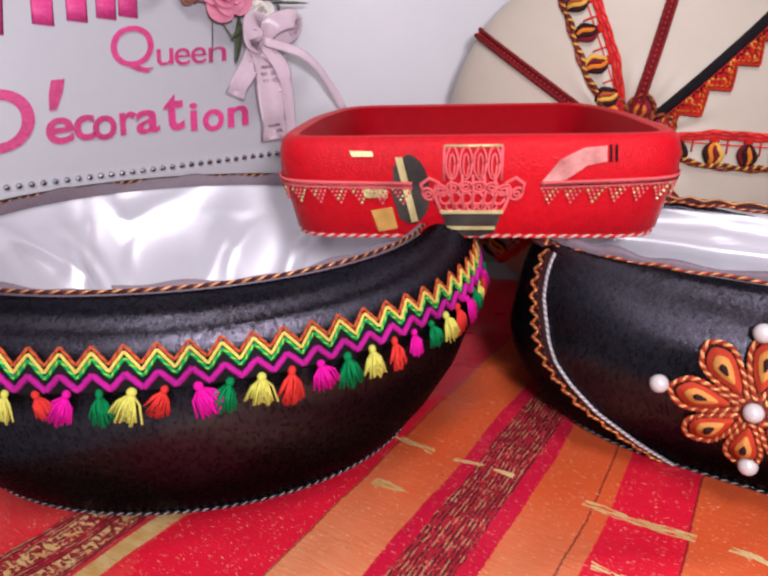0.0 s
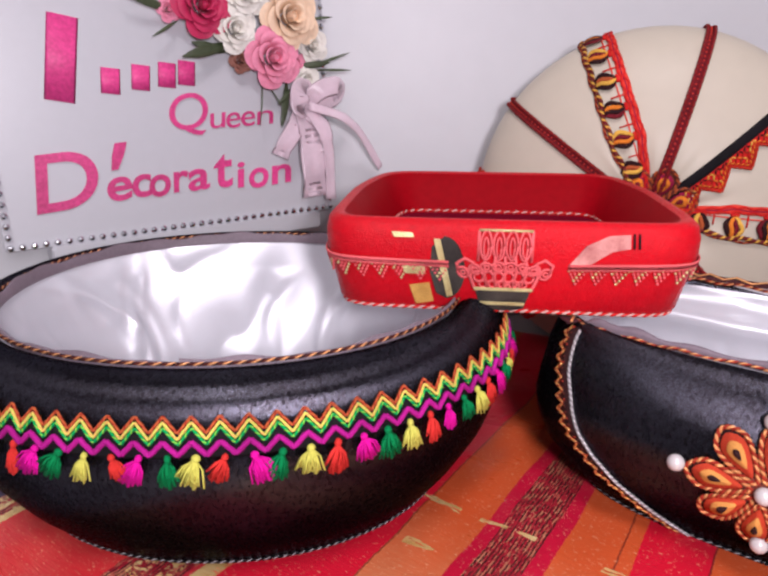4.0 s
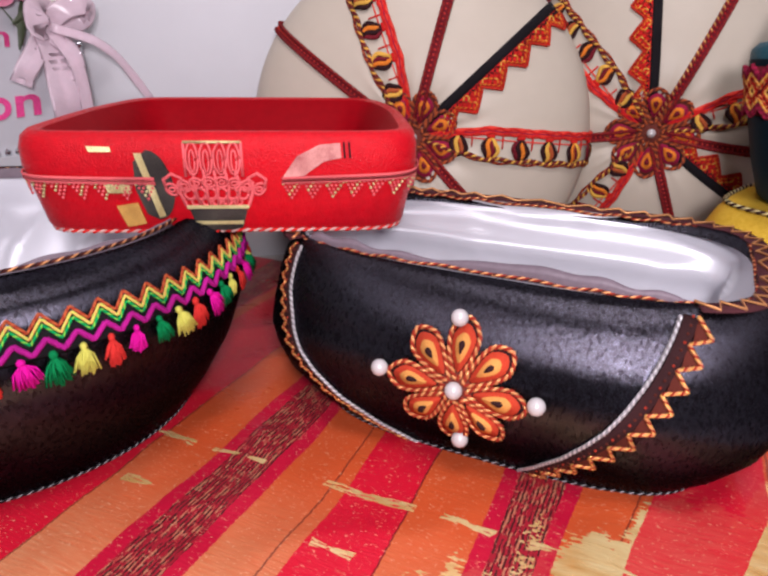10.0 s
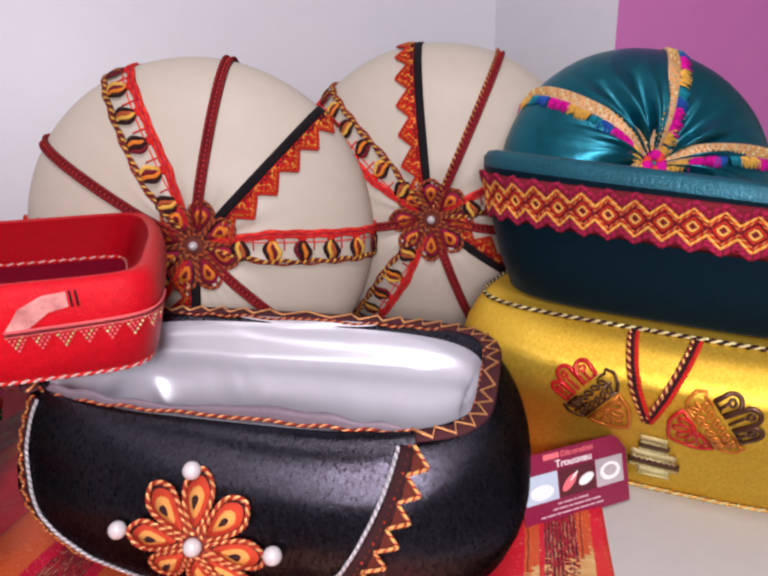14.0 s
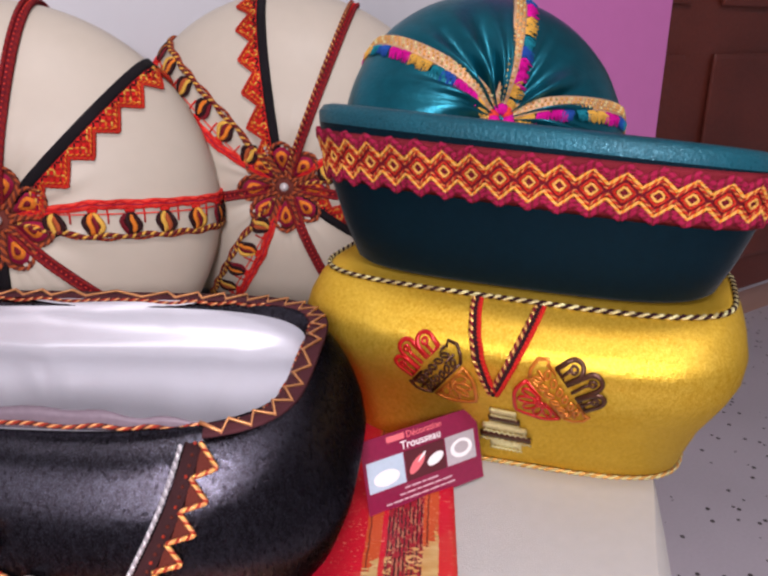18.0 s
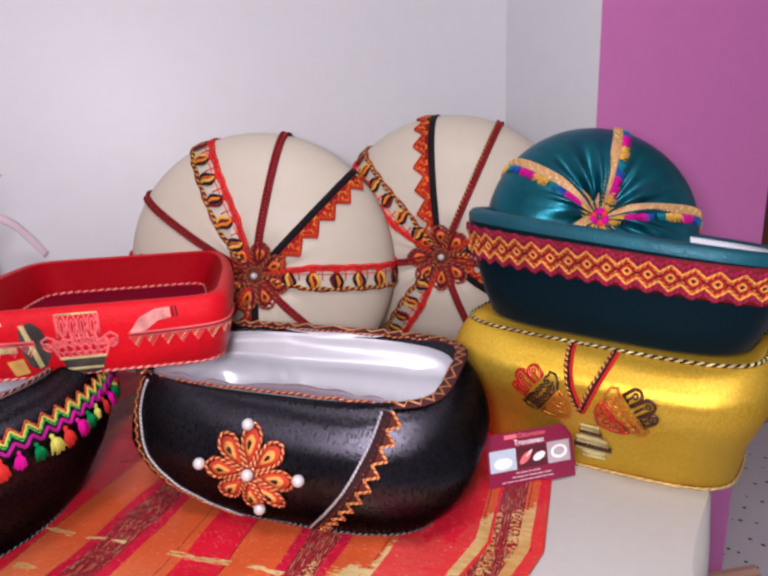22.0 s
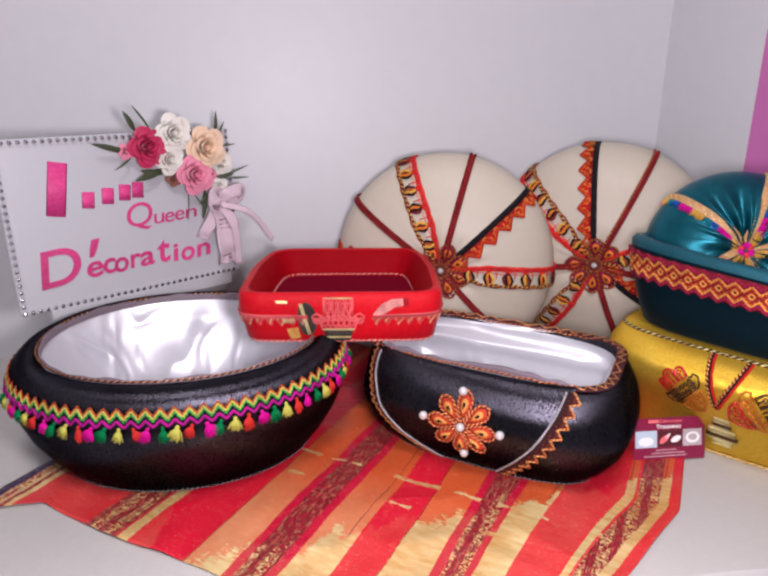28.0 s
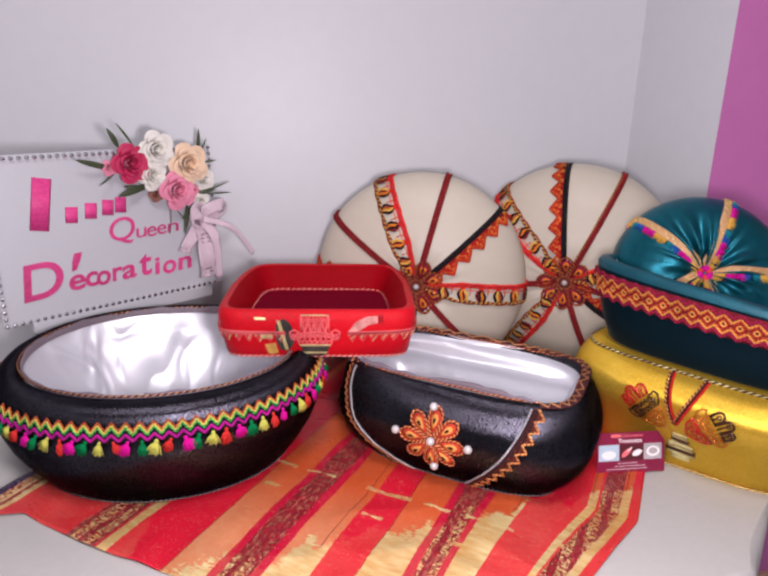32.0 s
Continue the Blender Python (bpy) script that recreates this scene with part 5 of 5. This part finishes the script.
        for x, top, half in ((-0.0098, 0.0285, 0.0042), (0.0, 0.0325, 0.0045), (0.0098, 0.0285, 0.0042)):
            line(b, [(x - half, 0.0165)] + [(x - half * math.cos(q * math.pi / 8), top - 0.005 + 0.005 * math.sin(q * math.pi / 8)) for q in range(9)] + [(x + half, 0.0165)], cols[2], 0.0017)
            line(b, [(x, 0.0165), (x - 0.0006, (0.0165 + top) / 2), (x, top - 0.0065)], cols[2], 0.0012)
            loop(b, x, top - 0.0045, 0.0016, 0.0016, 0, cols[2], 0.0011)
        line(b, [(-0.0145, 0.0168), (0.0145, 0.0168)], cols[2], 0.0012)
        b.done("filigree_crown", first)

    ornament(-0.021, 0.0775, math.radians(50), (HAMSAORANGE, HAMSADARK, HAMSARED))
    ornament(0.038, 0.0765, math.radians(-53), (HAMSARED, HAMSAORANGE, HAMSADARK))
    b = Build()
    for k in range(5):
        z = 0.056 - 0.0085 * k
        w = (0.009, 0.011, 0.016, 0.019, 0.012)[k]
        p, nn = line_on(v, [(0.012 - w + 2 * w * i / 8, z) for i in range(9)], 0.0006)
        b.add(*sweep(p, nn, flat(0.003, 0.0012)), PALEGOLD if k % 2 == 0 else HAMSADARK)
        p, nn = line_on(v, [(0.012 - w + 2 * w * i / 16, z - 0.0042 + (0.001 if i % 2 else -0.001)) for i in range(17)], 0.0012)
        b.add(*sweep(p, nn, flat(0.0007, 0.001)), PALEGOLD)
    b.done("brocade_fan", ob, "pale gold and bronze brocade fan")
    return ob


gold_basket()


# ---- teal basket with its cushion ----
def teal_basket():
    ob = empty("teal_basket", pose(0.5445, 0.399, T + 0.1285, 0, 0, -53), "teal velvet basket with zigzag band standing on the gold basket", "basket", "decorated trousseau baskets")
    v = Vessel(0.139, 0.08, 3.4, [(0, -0.025), (0.004, -0.021), (0.03, -0.013), (0.06, -0.006), (0.09, -0.0015), (0.1, 0.0), (0.107, 0.0), (0.1115, -0.003), (0.113, -0.008)], 1.0, 0.19, 0.21)
    out, rim = shell(v, [(0.113, -0.008), (0.112, -0.014), (0.107, -0.017)], 120)
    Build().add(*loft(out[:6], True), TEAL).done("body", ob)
    # rim roll takes the brightened teal, so its lit look is painted
    Build().add(*loft(out[5:] + rim[1:]), TEAL_LIT).done("rim_roll", ob, "padded teal velvet rim, its lit look put into the colour")
    rings = [[Vector(p) * (1 + 0.01 * noise.noise(Vector((p[0] * 16, p[1] * 16, z * 9)))) for p in v.ring(z, d, 120)] for z, d in ((0.1085, -0.0165), (0.09, -0.02), (0.05, -0.03), (0.02, -0.04), (0.012, -0.05))]
    Build().add(*loft(rings, False, True), SATIN).done("lining", ob, "white satin lining")
    n = 46
    band = Build()
    p, nn = line_on(v, [(v.length * i / 200, 0.0795) for i in range(200)], 0.0003)
    band.add(*sweep(p, nn, flat(0.0158, 0.0007), True), YDARK)
    band.done("band_backing", ob)
    zc = 0.0795
    for lo, hi, strands, r, off, name in ((0.0104, 0.0165, (YMAROON, YDARK, YMAROON), 0.0016, 0.0008, "wine"), (0.008, 0.0141, (YMAROON, YDARK, YMAROON), 0.0014, 0.0006, "wine"), (0.0042, 0.0127, (YSTRAW, YAMBER, YORANGE), 0.0009, 0.0015, "yellow"), (0.0014, 0.0099, (YSCARLET, YCOPPER, YBRICK), 0.0008, 0.0013, "orange")):
        for sgn in (1, -1):
            b = Build()
            p, nn = zigzag(v, 0, v.length, zc + sgn * lo, zc + sgn * hi, n, 0, off, 3)
            twist(b, p[:-1], nn[:-1], r, 0.0046, list(strands), True, 4)
            b.done("zigzag_band", ob, name + " zigzag line of the woven band")
    for i in range(n):
        s = v.length * i / n
        dia = Build()
        for r, strands in ((0.0055, (YSCARLET, YCOPPERRED)), (0.0034, (YSTRAW, YAMBER))):
            pts = [(s - r, zc), (s - r / 2, zc + r * 0.55), (s, zc + r * 1.1), (s + r / 2, zc + r * 0.55), (s + r, zc), (s + r / 2, zc - r * 0.55), (s, zc - r * 1.1), (s - r / 2, zc - r * 0.55)]
            p, nn = line_on(v, pts, 0.0012)
            twist(dia, p, nn, 0.0008, 0.004, list(strands), True, 3)
        dia.done("diamond_stitch", ob)
    return ob


teal_basket()


def teal_cushion():
    c = Cushion(0.104, 0.062, 0.02, 0.05)
    ob = empty("teal_cushion", face((0.556, 0.47, T + 0.204), -20, 24), "round teal satin cushion with fringed ribbons in the teal basket", "cushion")
    c.body(ob, TEALSATIN, 0.0042, 240, 0.4)
    rnd = random.Random(3)
    for deg, hand in ((72, 1), (141, -1), (2, 1), (215, -1), (290, 1)):
        phi, d1 = math.radians(deg), 0.15
        b = Build()
        p, n = c.spoke(phi, 0.004, d1, hand * 0.0035, 0.0006)
        b.add(*sweep(p, n, flat(0.0052, 0.0012)), BEIGE)
        for i in range(40):
            d = 0.008 + (d1 - 0.01) * i / 40
            for side in (0.001, 0.0035, 0.006):
                q, nn = c.at(phi, d + 0.0012 * (side == 0.0035), hand * side, 0.002)
                b.add(*sphere(q, 0.0012, 6, 4), GOLDTHREAD if (i + int(side * 2000)) % 3 else PALEGOLD)
        b.done("sequin_ribbon", ob, "gold sequin ribbon")
        fringe = Build()
        cols = [YAMBER, YAMBER, YMAG, YMAG, YBLUE, YTEAL]
        tufts = 15
        for i in range(tufts):
            d = 0.012 + (d1 - 0.016) * i / tufts
            material = cols[i % 6]
            lean = rnd.uniform(-0.004, 0.004)
            for k in range(16):
                f = k / 15 - 0.5
                a, nn = c.at(phi, d + f * 0.006, hand * -0.001, 0.001)
                m1, n1 = c.at(phi, d + lean * 0.5 + f * 0.0095, hand * -0.004, 0.0014 + 0.0014 * rnd.random())
                e, n2 = c.at(phi, d + lean + f * 0.0095 + rnd.uniform(-0.001, 0.001), hand * -(0.0062 + 0.0042 * rnd.random()), 0.0008)
                fringe.add(*sweep([a, m1, e], [nn, n1, n2], [(-0.00045, 0), (0, 0.0005), (0.00045, 0)]), material)
        fringe.done("tassel_fringe", ob, "yellow, pink and blue silk fringe")
    knot = Build()
    for k in range(9):
        a = k * 0.7
        knot.add(*sphere((0.006 * math.cos(a), 0.006 * math.sin(a), 0.045 + 0.001 * (k % 3)), 0.0046, 8, 5, (1, 1, 0.7)), (YMAG, YCORAL, YMAG)[k % 3])
    knot.done("rosette", ob, "magenta rosette over the tuft")


teal_cushion()


# ---- the sign ----
def glyphs(text, size, m, material, parent, name, label="", offset=0.0, extrude=0.0004):
    cu = bpy.data.curves.new(name, "FONT")
    cu.body, cu.size, cu.extrude, cu.offset = text, size, extrude, offset
    tmp = new(name, cu)
    me = bpy.data.meshes.new_from_object(tmp.evaluated_get(bpy.context.evaluated_depsgraph_get()))
    bpy.data.objects.remove(tmp)
    me.materials.clear()
    me.materials.append(material)
    ob = new(name, me)
    ob.parent = parent
    ob.matrix_basis = m
    return tagged(ob, label)


def rose(b, centre, r, material, rnd, layers=5):
    """A rose of wide overlapping cupped petals with rolled rims; local z looks out."""
    c = Vector(centre)
    core = Build().add(*sphere(c + Vector((0, 0, r * 0.42)), r * 0.16, 8, 6, (1, 1, 1.6)), material).done("rose", *b)
    for layer in range(layers):
        f = layer / max(layers - 1, 1)
        count = 3 + layer // 2
        for k in range(count):
            a = 2 * math.pi * (k + 0.37 * layer + rnd.uniform(-0.08, 0.08)) / count
            spread = (1.25 + 0.1 * rnd.random()) * math.pi / count
            tall, base, top = r * (0.8 - 0.32 * f), r * (0.08 + 0.22 * f), r * (0.2 + 0.72 * f)
            verts = []
            for j in range(7):
                vv = j / 6
                for i in range(9):
                    u = i / 4 - 1
                    ang = a + u * spread * (0.55 + 0.45 * math.sin(math.pi * min(vv * 0.75 + 0.2, 1)))
                    trim = vv * (1 - 0.16 * u * u)
                    rr = base + (top - base) * trim ** 0.8 + r * 0.1 * f * max(trim - 0.75, 0) * 4 + 0.015 * r * math.sin(u * 4 + k * 2)
                    z = tall * math.sin(trim * 1.75) * (1 - 0.25 * f * trim) + 0.03 * r * math.cos(u * 3 + k)
                    verts.append(c + Vector((rr * math.cos(ang), rr * math.sin(ang), z)))
            Build().add(verts, [[j * 9 + i, j * 9 + i + 1, j * 9 + i + 10, j * 9 + i + 9] for j in range(6) for i in range(8)], material).done("petal", core)
    return core


def leaf(b, p, direction, length, width, material, lift=0.004):
    d = Vector(direction).normalized()
    side = Vector((-d.y, d.x, 0))
    rows = []
    for i in range(7):
        f = i / 6
        w = width * math.sin(math.pi * min(f * 0.95 + 0.03, 1)) ** 0.8
        base = Vector(p) + d * length * f + Vector((0, 0, lift * math.sin(f * 2.4)))
        rows.append([base - side * w, base + Vector((0, 0, 0.0012)), base + side * w])
    b.add(*loft(rows, closed=False), material)


def sign():
    m = pose(-0.1389, 0.6728, 0.6893, 0, 0, 38.4) @ pose(0, 0, 0, 90 - 2.8, 0, 0)
    ob = empty("sign_board", m, "white sign board with rhinestone border, pink lettering and artificial roses", "sign")
    x0, x1, y0, y1 = -0.2205, 0.0867, -0.0808, 0.131
    Build().add(*slab(x0, x1, y0, y1, -0.008, 0.0, 0.002), PLASTIC).done("board", ob, smooth=False)
    Build().add(*slab(-0.187, 0.07, -0.098, y0 + 0.002, -0.03, 0.003, 0.003), PLASTIC).done("base_ledge", ob, "white base ledge", smooth=False)
    bead = Build().add(*sphere((0, 0, 0), 0.0031, 8, 5, (1, 1, 0.75)), CRYSTAL).done("rhinestone", ob, smooth=False)
    me, first = bead.data, True
    nx, ny = 34, 23
    spots = [(x0 + 0.004 + (x1 - x0 - 0.008) * i / nx, y) for y in (y0 + 0.004, y1 - 0.004) for i in range(nx + 1)] + [(x, y0 + 0.004 + (y1 - y0 - 0.008) * i / ny) for x in (x0 + 0.004, x1 - 0.004) for i in range(1, ny)]
    for x, y in spots:
        o = bead if first else new("rhinestone", me)
        first = False
        o.parent = ob
        o.matrix_basis = pose(x, y, 0.002)

    # the name is drawn as plain strokes, one for each letter
    def bar(p, q, hw):
        Build().add(*sweep([Vector((*p, 0.0002)), Vector((*q, 0.0002))], [(0, 0, 1)] * 2, flat(hw, 0.0006)), LETTER).done("name_bar", ob, "broad pink painted stroke")

    bar((-0.162, 0.036), (-0.15, 0.101), 0.0115)
    for x, y in ((-0.121, 0.042), (-0.096, 0.0445), (-0.0735, 0.0465), (-0.056, 0.048)):
        bar((x - 0.0012, y - 0.001), (x + 0.0012, y + 0.0195), 0.0078)

    def letter(ch, x0, y0, x1, y1, weight=0.03, lean=0.0, label=""):
        """One painted letter that fills the given box of the board."""
        o = glyphs(ch, 1.0, Matrix(), LETTER, ob, "lettering", label, weight, 0.01)
        co = np.array([tuple(q.co) for q in o.data.vertices])
        lo_, hi_ = co.min(axis=0), co.max(axis=0)
        for q in o.data.vertices:
            fx, fy = (q.co.x - lo_[0]) / (hi_[0] - lo_[0]), (q.co.y - lo_[1]) / (hi_[1] - lo_[1])
            q.co = (x0 + (x1 - x0) * fx + lean * (fy - 0.5) * (y1 - y0), y0 + (y1 - y0) * fy + 0.06 * (x1 - x0) * (fx - 0.5), 0.0012 if q.co.z > 0 else 0.0002)

    for ch, x0, y0, x1, y1 in (("Q", -0.076, 0.003, -0.0405, 0.0405), ("u", -0.039, 0.009, -0.0245, 0.0225), ("e", -0.0235, 0.0085, -0.0095, 0.0225), ("e", -0.0085, 0.0095, 0.0055, 0.023), ("n", 0.0078, 0.0105, 0.0245, 0.023)):
        letter(ch, x0, y0, x1, y1, 0.0, 0.12, "thin pink handwritten letter")
    letter("D", -0.19, -0.0507, -0.142, -0.0036, 0.012, 0.12, "large pink painted initial")
    letter("'", -0.129, -0.0215, -0.119, 0.0012, 0.01, 0.35, "pink painted accent")
    for ch, x0, y0, x1, y1 in (("e", -0.1365, -0.048, -0.1155, -0.0275), ("c", -0.1155, -0.047, -0.099, -0.027), ("o", -0.101, -0.048, -0.082, -0.0285), ("r", -0.079, -0.0455, -0.065, -0.027), ("a", -0.0655, -0.046, -0.045, -0.0265),
                               ("t", -0.0405, -0.046, -0.022, -0.015), ("i", -0.0175, -0.0475, -0.0105, -0.0235), ("o", -0.006, -0.0495, 0.0145, -0.0302), ("n", 0.0185, -0.0475, 0.0395, -0.0292)):
        letter(ch, x0, y0, x1, y1, 0.018, 0.1, "pink painted letter")
    rnd = random.Random(8)
    for x, y, r, material, label in ((-0.04, 0.112, 0.0275, ROSE_DEEP, "deep pink rose"), (-0.002, 0.128, 0.027, ROSE_WHITE, "ivory rose"), (0.043, 0.106, 0.031, ROSE_PEACH, "peach rose"), (0.023, 0.07, 0.0285, ROSE_PINK, "pink rose"),
                                     (-0.011, 0.094, 0.022, ROSE_WHITE, "ivory rose"), (0.068, 0.082, 0.017, ROSE_WHITE, "ivory rosebud"), (0.061, 0.05, 0.014, ROSE_WHITE, "ivory rosebud"), (-0.068, 0.108, 0.011, ROSE_PINK, "pink rosebud"), (-0.007, 0.068, 0.012, ROSE_BROWN, "dry brown rosebud"), (0.05, 0.066, 0.011, ROSE_PINK, "pink rosebud")):
        rose((ob, label), (x, y, 0.004), r, material, rnd)
    for x, y, dx, dy, ln, w, material in ((-0.062, 0.106, -1, 0.3, 0.052, 0.009, LEAF), (-0.06, 0.1, -0.9, -0.5, 0.03, 0.003, STEM), (-0.05, 0.132, -0.5, 0.8, 0.032, 0.009, LEAF), (-0.03, 0.134, -0.7, 0.9, 0.04, 0.004, STEM), (-0.015, 0.082, -1, -0.25, 0.05, 0.011, LEAF), (-0.02, 0.075, -0.9, 0.2, 0.034, 0.009, LEAF),
                                          (0.062, 0.115, 0.05, 1, 0.04, 0.007, LEAF), (0.064, 0.118, 0.5, 0.9, 0.026, 0.004, LEAF), (0.066, 0.106, 1, 0.1, 0.026, 0.003, STEM), (0.068, 0.064, 1, 0.3, 0.042, 0.003, STEM), (0.068, 0.06, 1, -0.02, 0.042, 0.003, STEM), (0.045, 0.062, 0.9, 0.1, 0.04, 0.007, LEAF),
                                          (0.04, 0.05, -0.3, -1, 0.045, 0.008, LEAF), (0.014, 0.048, -0.25, -1, 0.04, 0.0016, STEM), (0.02, 0.046, 0.5, -1, 0.03, 0.0016, STEM), (0.052, 0.046, -0.9, -0.6, 0.032, 0.008, LEAF), (0.034, 0.03, -0.3, -1, 0.022, 0.004, STEM)):
        b = Build()
        leaf(b, (x, y, 0.004), (dx, dy, 0.15), ln, w * 0.45, material)
        b.done("leaf", ob)
    # organza bow with loops and tails
    for deep, (pts, w, label) in enumerate((([(0.051, 0.026, 0.012), (0.066, 0.042, 0.024), (0.088, 0.046, 0.026), (0.084, 0.032, 0.016), (0.055, 0.024, 0.012)], 0.009, "bow loop"), ([(0.051, 0.026, 0.01), (0.042, 0.024, 0.024), (0.041, 0.04, 0.024), (0.052, 0.044, 0.016), (0.054, 0.028, 0.012)], 0.01, "bow loop"),
                          ([(0.05, 0.024, 0.01), (0.066, 0.008, 0.022), (0.068, -0.012, 0.024), (0.058, -0.01, 0.014), (0.052, 0.018, 0.01)], 0.008, "bow loop"), ([(0.05, 0.024, 0.01), (0.038, 0.006, 0.016), (0.026, -0.01, 0.014), (0.022, -0.02, 0.01)], 0.009, "bow tail"),
                          ([(0.052, 0.024, 0.01), (0.055, -0.005, 0.016), (0.054, -0.035, 0.018), (0.056, -0.062, 0.012)], 0.014, "bow tail"), ([(0.054, 0.024, 0.01), (0.068, -0.005, 0.02), (0.072, -0.035, 0.016), (0.072, -0.066, 0.014)], 0.006, "bow tail"),
                          ([(0.054, 0.026, 0.01), (0.085, 0.016, 0.02), (0.106, 0.002, 0.016), (0.122, -0.018, 0.012), (0.138, -0.04, 0.008)], 0.0045, "bow tail"))):
        fine = []
        for i in range(len(pts) - 1):
            for k in range(5):
                fine.append(Vector(pts[i]).lerp(Vector(pts[i + 1]), k / 5))
        fine.append(Vector(pts[-1]))
        fine = [q + Vector((0, 0, 0.0016 * deep)) for q in fine]
        for _ in range(3):
            fine = [fine[0]] + [(fine[i - 1] + fine[i] * 2 + fine[i + 1]) / 4 for i in range(1, len(fine) - 1)] + [fine[-1]]
        Build().add(*sweep(fine, [(0.15 * math.sin(i * 0.7), 0.2, 1) for i in range(len(fine))], flat(w, 0.0005)), ORGANZA).done("bow_loop" if "loop" in label else "bow_tail", ob, "sheer pink organza " + label)
    return ob


sign()


# ---- business card ----
def card():
    b0, b1 = Vector((0.3978, 0.352, T + 0.0035)), Vector((0.482, 0.355, T + 0.0025))
    x = (b1 - b0).normalized()
    up = Vector((0.015, 0.26, 0.96))
    up = (up - x * up.dot(x)).normalized()
    rot = Matrix((x, up, x.cross(up))).transposed().to_4x4()
    ob = empty("business_card", Matrix.Translation(b0) @ rot, "maroon printed business card leaning on the gold basket", "card")
    W, Hh = 0.085, 0.048
    Build().add(*slab(0, W, 0, Hh, -0.0005, 0.0), CARDRED).done("card_stock", ob, smooth=False)

    def plate(name, x0, y0, x1, y1, material, z=0.0002, label=""):
        return Build().add(*slab(x0, x1, y0, y1, z, z + 0.0002), material).done(name, ob, label, smooth=False)

    plate("picture_panel", 0.002, 0.015, 0.0275, 0.034, CARDBLUE, label="pale blue picture of a bowl")
    plate("picture_panel", 0.0285, 0.015, 0.0575, 0.034, CARDDARK, label="dark picture of red and white shapes")
    plate("picture_panel", 0.0585, 0.015, 0.081, 0.034, CARDGREY, label="grey picture of a dish")
    for cx, cy, rx, ry, ang, material in ((0.0145, 0.022, 0.009, 0.005, 0, CARDWHITE), (0.0365, 0.024, 0.0075, 0.0032, 0.7, CARDPINK), (0.038, 0.0255, 0.0075, 0.0012, 0.7, CARDWHITE), (0.05, 0.0235, 0.0065, 0.0034, 0.35, CARDWHITE), (0.07, 0.0245, 0.0085, 0.0062, 0, CARDWHITE), (0.07, 0.025, 0.0055, 0.0038, 0, CARDGREY)):
        pts = [(cx + rx * math.cos(t) * math.cos(ang) - ry * math.sin(t) * math.sin(ang), cy + rx * math.cos(t) * math.sin(ang) + ry * math.sin(t) * math.cos(ang)) for t in [i * math.pi / 10 for i in range(20)]]
        z = 0.0006 if material is not CARDGREY else 0.0008
        Build().add([(px, py, z) for px, py in pts] + [(cx, cy, z + 0.0001)], [[i, (i + 1) % 20, 20] for i in range(20)], material).done("picture_shape", ob)
    plate("name_bar", 0.0175, 0.0425, 0.03, 0.0462, CARDPINK)
    glyphs("D\u00e9coration", 0.0057, pose(0.0312, 0.0425, 0.0004), CARDPINK, ob, "lettering", "salmon printed word", 0.00003, 0.0001)
    glyphs("Trousseau", 0.007, pose(0.0265, 0.036, 0.0004), CARDWHITE, ob, "lettering", "white printed word", 0.00008, 0.0001)
    for y, x0, x1 in ((0.0112, 0.026, 0.054), (0.0078, 0.022, 0.062), (0.0044, 0.012, 0.07)):
        x = x0
        for step in (0.005, 0.0075, 0.004, 0.009, 0.006, 0.008, 0.005, 0.007, 0.009, 0.006):
            if x + step - 0.001 > x1:
                break
            plate("text_bar", x, y, x + step - 0.001, y + 0.001, CARDBLUSH)
            x += step
    return ob


card()
